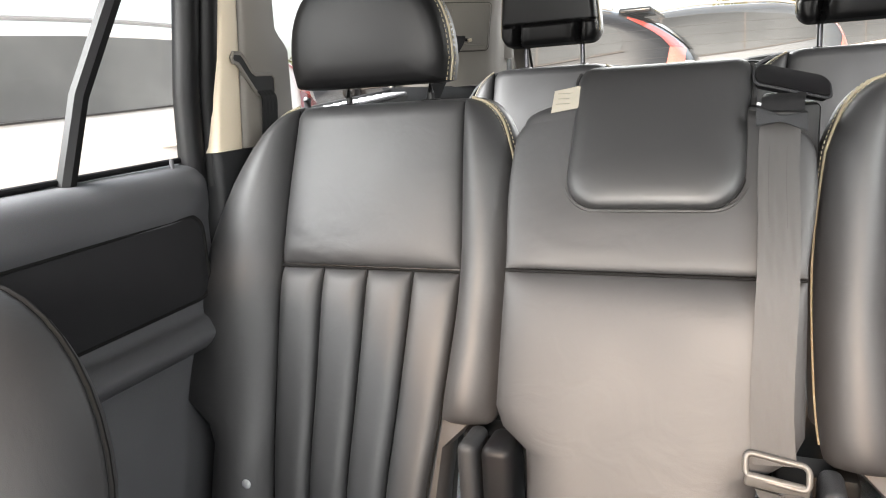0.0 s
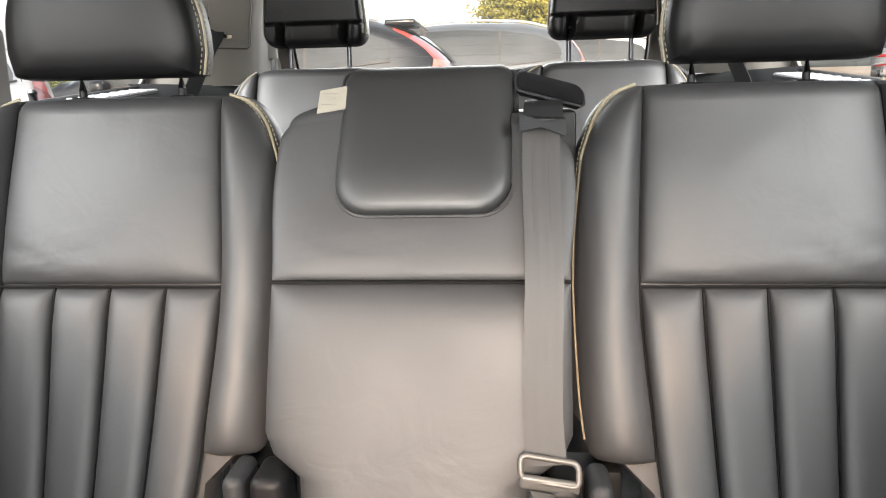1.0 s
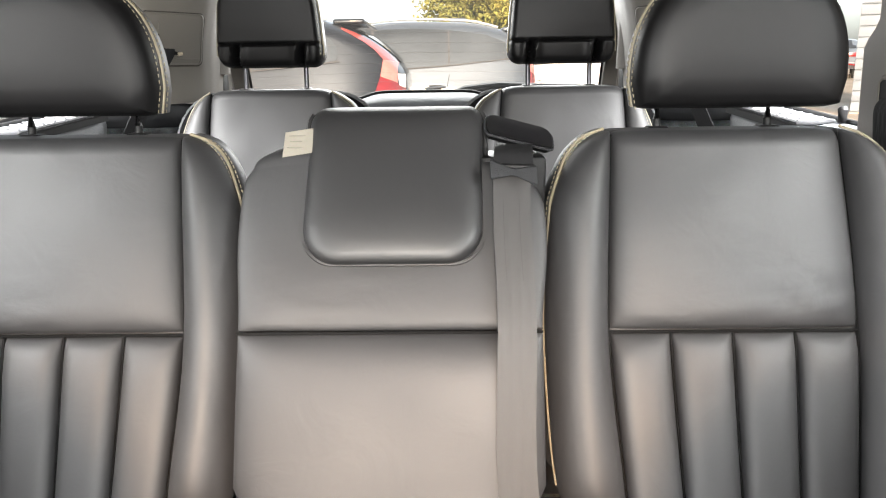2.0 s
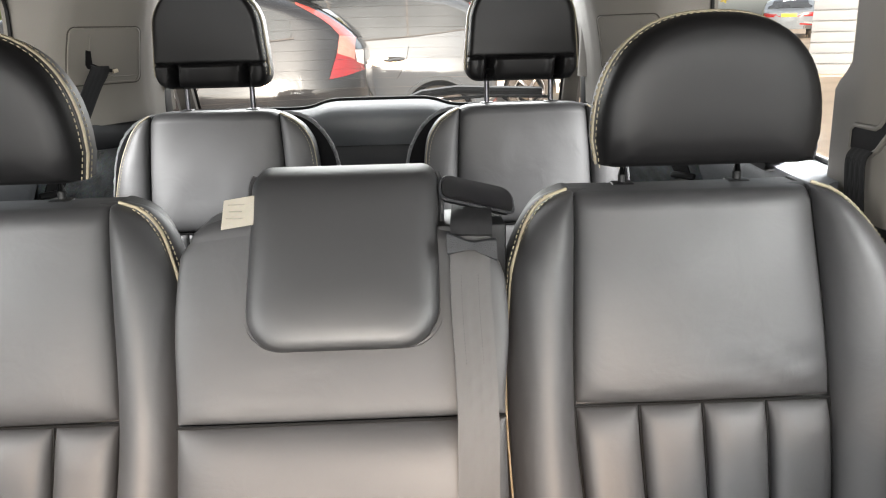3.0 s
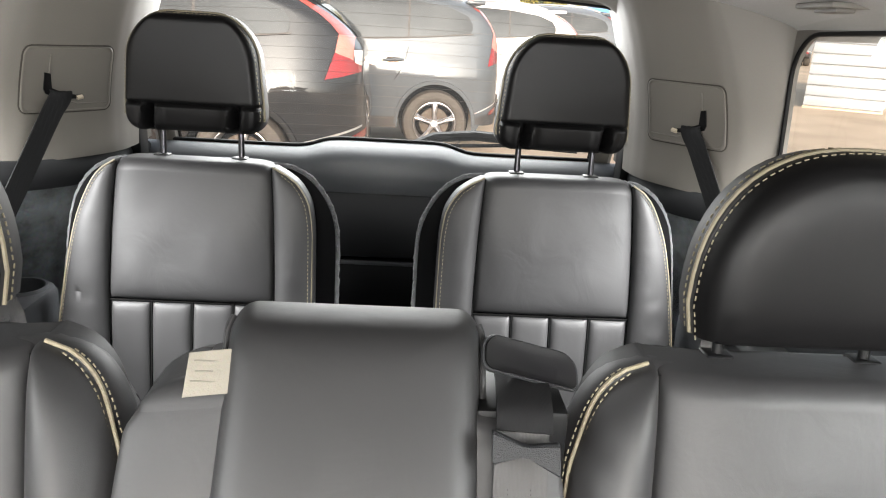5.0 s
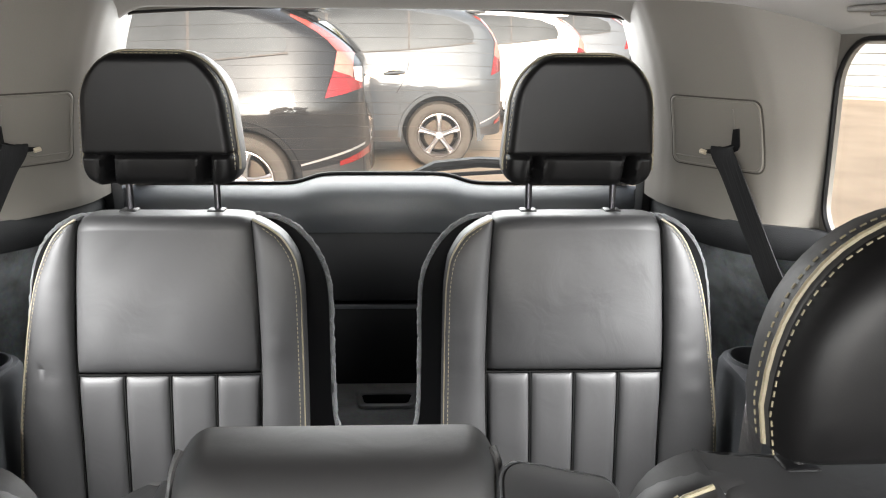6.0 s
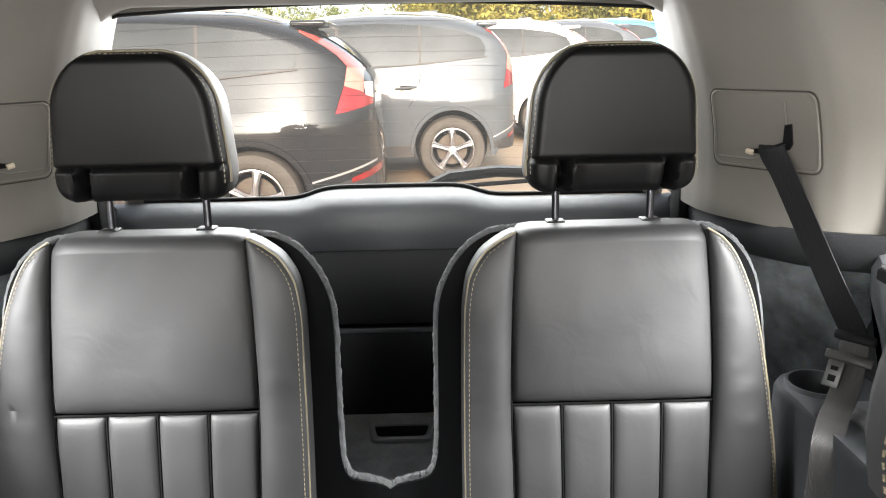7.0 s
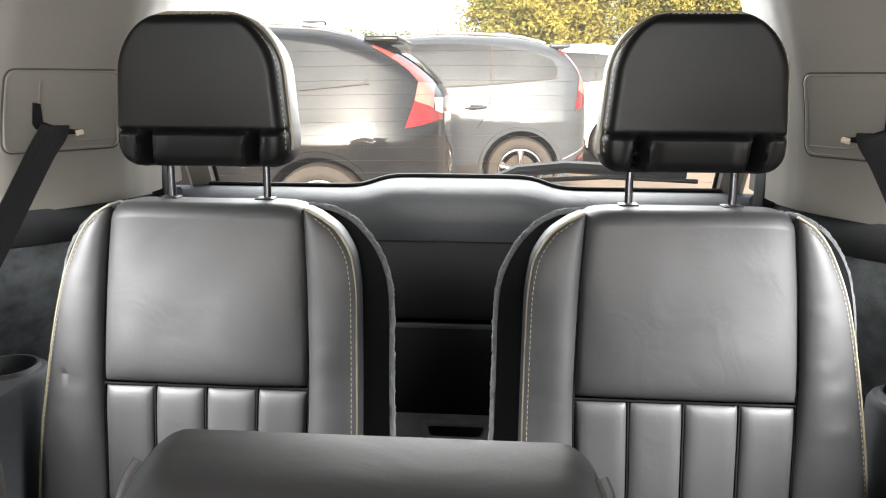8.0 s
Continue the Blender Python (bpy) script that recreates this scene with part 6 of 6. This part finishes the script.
    # wheels
    for ax in (0.0, 2.77 + long):
        for g in (1, -1):
            bm = bmesh.new()
            rows = []
            for k in range(40):
                an = 2 * math.pi * k / 40
                rows.append([(ax + r * math.cos(an), g * y, 0.36 + r * math.sin(an)) for r, y in ((0.225, 0.70), (0.33, 0.70), (0.357, 0.73), (0.36, 0.80), (0.357, 0.88), (0.340, 0.915), (0.30, 0.928), (0.255, 0.922), (0.238, 0.905), (0.225, 0.86))])
            grid(bm, rows, close_u=True, close_v=True)
            tyre = part("wheel", bm, RUBBER, root, "black tyre")
            bm = bmesh.new()
            rows = []
            for k in range(40):
                an = 2 * math.pi * k / 40
                rows.append([(ax + r * math.cos(an), g * y, 0.36 + r * math.sin(an)) for r, y in ((0.222, 0.72), (0.222, 0.86), (0.236, 0.912), (0.229, 0.914), (0.212, 0.88), (0.212, 0.72))])
            grid(bm, rows, close_u=True, close_v=True)
            part("rim", bm, ALLOY, tyre, "silver alloy rim")
            for k in range(5):
                an = 2 * math.pi * k / 5 + 0.3 + seed
                d, e = Vector((math.cos(an), 0, math.sin(an))), Vector((-math.sin(an), 0, math.cos(an)))
                bm = bmesh.new()
                c0 = Vector((ax, 0, 0.36))
                rows = []
                for r, w, y in ((0.03, 0.030, 0.895), (0.10, 0.021, 0.905), (0.17, 0.026, 0.902), (0.222, 0.042, 0.895)):
                    rows.append([tuple(c0 + d * r + e * w * q + Vector((0, g * (y - h), 0))) for q, h in ((-1, 0.012), (-0.5, 0.0), (0, 0.006), (0.5, 0.0), (1, 0.012), (0.8, 0.045), (-0.8, 0.045))])
                vs = grid(bm, rows, close_v=True)
                bm.faces.new(vs[0]), bm.faces.new(vs[-1])
                part("spoke", bm, ALLOY, tyre)
            bm = bmesh.new()
            bmesh.ops.create_cone(bm, cap_ends=True, segments=24, radius1=0.045, radius2=0.038, depth=0.03, matrix=pose(ax, g * 0.89, 0.36, 90 * -g, 0, 0))
            part("hub_cap", bm, SILVER, tyre)
            bm = bmesh.new()
            bmesh.ops.create_cone(bm, cap_ends=True, segments=28, radius1=0.165, radius2=0.165, depth=0.02, matrix=pose(ax, g * 0.80, 0.36, 90, 0, 0))
            part("brake_disc", bm, BRAKE, tyre)
            bm = bmesh.new()
            bmesh.ops.create_cone(bm, cap_ends=True, segments=28, radius1=0.40, radius2=0.40, depth=0.02, matrix=pose(ax, g * 0.66, 0.40, 90, 0, 0))
            part("arch_liner", bm, SEAM, root)
    h = radians(heading)
    za, zb = (ground_z(loc[0] + math.cos(h) * d, loc[1] + math.sin(h) * d) - ground_z(0, 0) for d in (0, 2.77))
    root.matrix_world = pose(loc[0], loc[1], za, 0, -math.degrees(math.atan((zb - za) / 2.77)), heading)
    return root


# a row of cars parked side by side, tails to the right
suv((-1.22, 6.95), 181, (0.012, 0.013, 0.015), "black_paint", "black estate-like car parked behind, its tail lamp towards the lane", 0.2)
suv((0.33, 9.55), 181, (0.066, 0.078, 0.092), "silver_grey_paint", "silver-grey parked car with five-spoke alloy wheels", 0.0, tall=1.045, tail=0.58)
suv((1.85, 12.55), 179, (0.70, 0.71, 0.72), "white_paint", "white parked car in the row", 0.5, tall=1.02, tail=0.9)
suv((3.4, 15.55), 179, (0.09, 0.105, 0.125), "slate_paint", "slate grey parked car in the row", 0.1)
suv((5.0, 18.75), 179, (0.10, 0.30, 0.62), "blue_paint", "bright blue parked car at the end of the row", 0.3)
suv((-3.50, 3.79), -100, (0.70, 0.71, 0.72), "white_paint", "white parked estate standing close beside", 0.4, tall=0.89, long=0.45, wrap=0.20)
suv((14.3, 28.9), 63, (0.13, 0.155, 0.18), "blue_grey_paint", "low silver-blue saloon seen from its tail", 0.4, saloon=True)

# cabin clad in white boards
cabin = thing("cabin", "small white cabin clad in horizontal boards on a tan base", "building", loc=(8.60, 14.80, ground_z(8.60, 14.80) - ground_z(0, 0) - 0.02))
cabin.rotation_euler = (0, 0, radians(-30))
part("wall", boxed(-0.70, 0.70, 0.02, 3.2, 0.06, 5.3), SIDING_S, cabin, smooth=False)
part("base", boxed(-0.72, 0.72, -0.01, 3.22, -0.1, 0.06, r=0.01), TAN, cabin)
for k in range(25):
    z = 0.07 + 0.205 * k
    part("board", boxed(-0.71, 0.71, -0.035, 0.02, z, z + 0.185, r=0.012), SIDING, cabin)
for k in range(25):
    z = 0.13 + 0.205 * k
    part("side_board", boxed(0.70, 0.735, 0.03, 3.2, z, z + 0.185, r=0.012), SIDING_S, cabin)
part("roof", boxed(-0.85, 0.85, -0.15, 3.35, 5.3, 5.42, r=0.02), SIDING_S, cabin)


# trees and hedge
def crown_bm(cx, cy, z0, z1, r, count, leaf, rnd):
    bm = bmesh.new()
    for _ in range(count):
        u, v, w = rnd.gauss(0, 1), rnd.gauss(0, 1), rnd.gauss(0, 1)
        q = math.sqrt(u * u + v * v + w * w) or 1
        k = rnd.random() ** 0.45
        c = Vector((cx + u / q * r * k, cy + v / q * r * k, (z0 + z1) / 2 + w / q * (z1 - z0) / 2 * k))
        c += Vector((noise.noise(c * 0.8), noise.noise(c * 0.8 + Vector((5, 0, 0))), noise.noise(c * 0.8 + Vector((0, 5, 0))))) * r * 0.45
        a, b = Vector((rnd.gauss(0, 1), rnd.gauss(0, 1), rnd.gauss(0, 1))).normalized(), Vector((rnd.gauss(0, 1), rnd.gauss(0, 1), rnd.gauss(0, 1))).normalized()
        s = leaf * (0.5 + rnd.random())
        vs = [bm.verts.new(c + a * s), bm.verts.new(c + b * s * 0.6), bm.verts.new(c - a * s), bm.verts.new(c - b * s * 0.6)]
        bm.faces.new(vs)
    return bm


rnd = random.Random(5)


def tree(x, y, h, r, mat, label, count=26000):
    root = thing("tree", label, "tree", "autumn trees", (0, 0, ground_z(x, y) - ground_z(0, 0)))
    bm = bmesh.new()
    tube(bm, [(x, y, 0), (x + 0.1, y, h * 0.25), (x - 0.1, y + 0.1, h * 0.6), (x, y, h * 0.9)], 0.18, 8)
    for k in range(7):
        a = 2 * math.pi * k / 7
        z = h * (0.25 + 0.08 * k)
        tube(bm, [(x, y, z), (x + math.cos(a) * r * 0.4, y + math.sin(a) * r * 0.4, z + h * 0.12), (x + math.cos(a) * r * 0.75, y + math.sin(a) * r * 0.75, z + h * 0.2)], 0.07, 6)
    part("trunk", bm, BARK, root)
    part("crown", crown_bm(x, y, h * 0.12, h, r, count, 0.115, rnd), mat, root, smooth=False)


for x, y, h, r in ((1.3, 45, 7.6, 3.0), (5.0, 46, 8.4, 3.2), (10.6, 47, 7.6, 2.9), (15.5, 46, 7.4, 3.8)):
    tree(x, y, h, r, LEAF, "broad tree with yellow and olive autumn leaves")
hedge = bmesh.new()
for k in range(26):
    part_bm = crown_bm(-46 + 2.6 * k, 58 + rnd.random() * 3, 1.0, 4.0 + rnd.random() * 1.1, 2.2, 2600, 0.12, rnd)
    me = bpy.data.meshes.new("tmp")
    part_bm.to_mesh(me)
    part_bm.free()
    hedge.from_mesh(me)
    bpy.data.meshes.remove(me)
hb = part("hedge", hedge, LEAF_G, smooth=False)
tagged(hb, "long olive-green hedge along the car park", "hedge", kind="stuff")
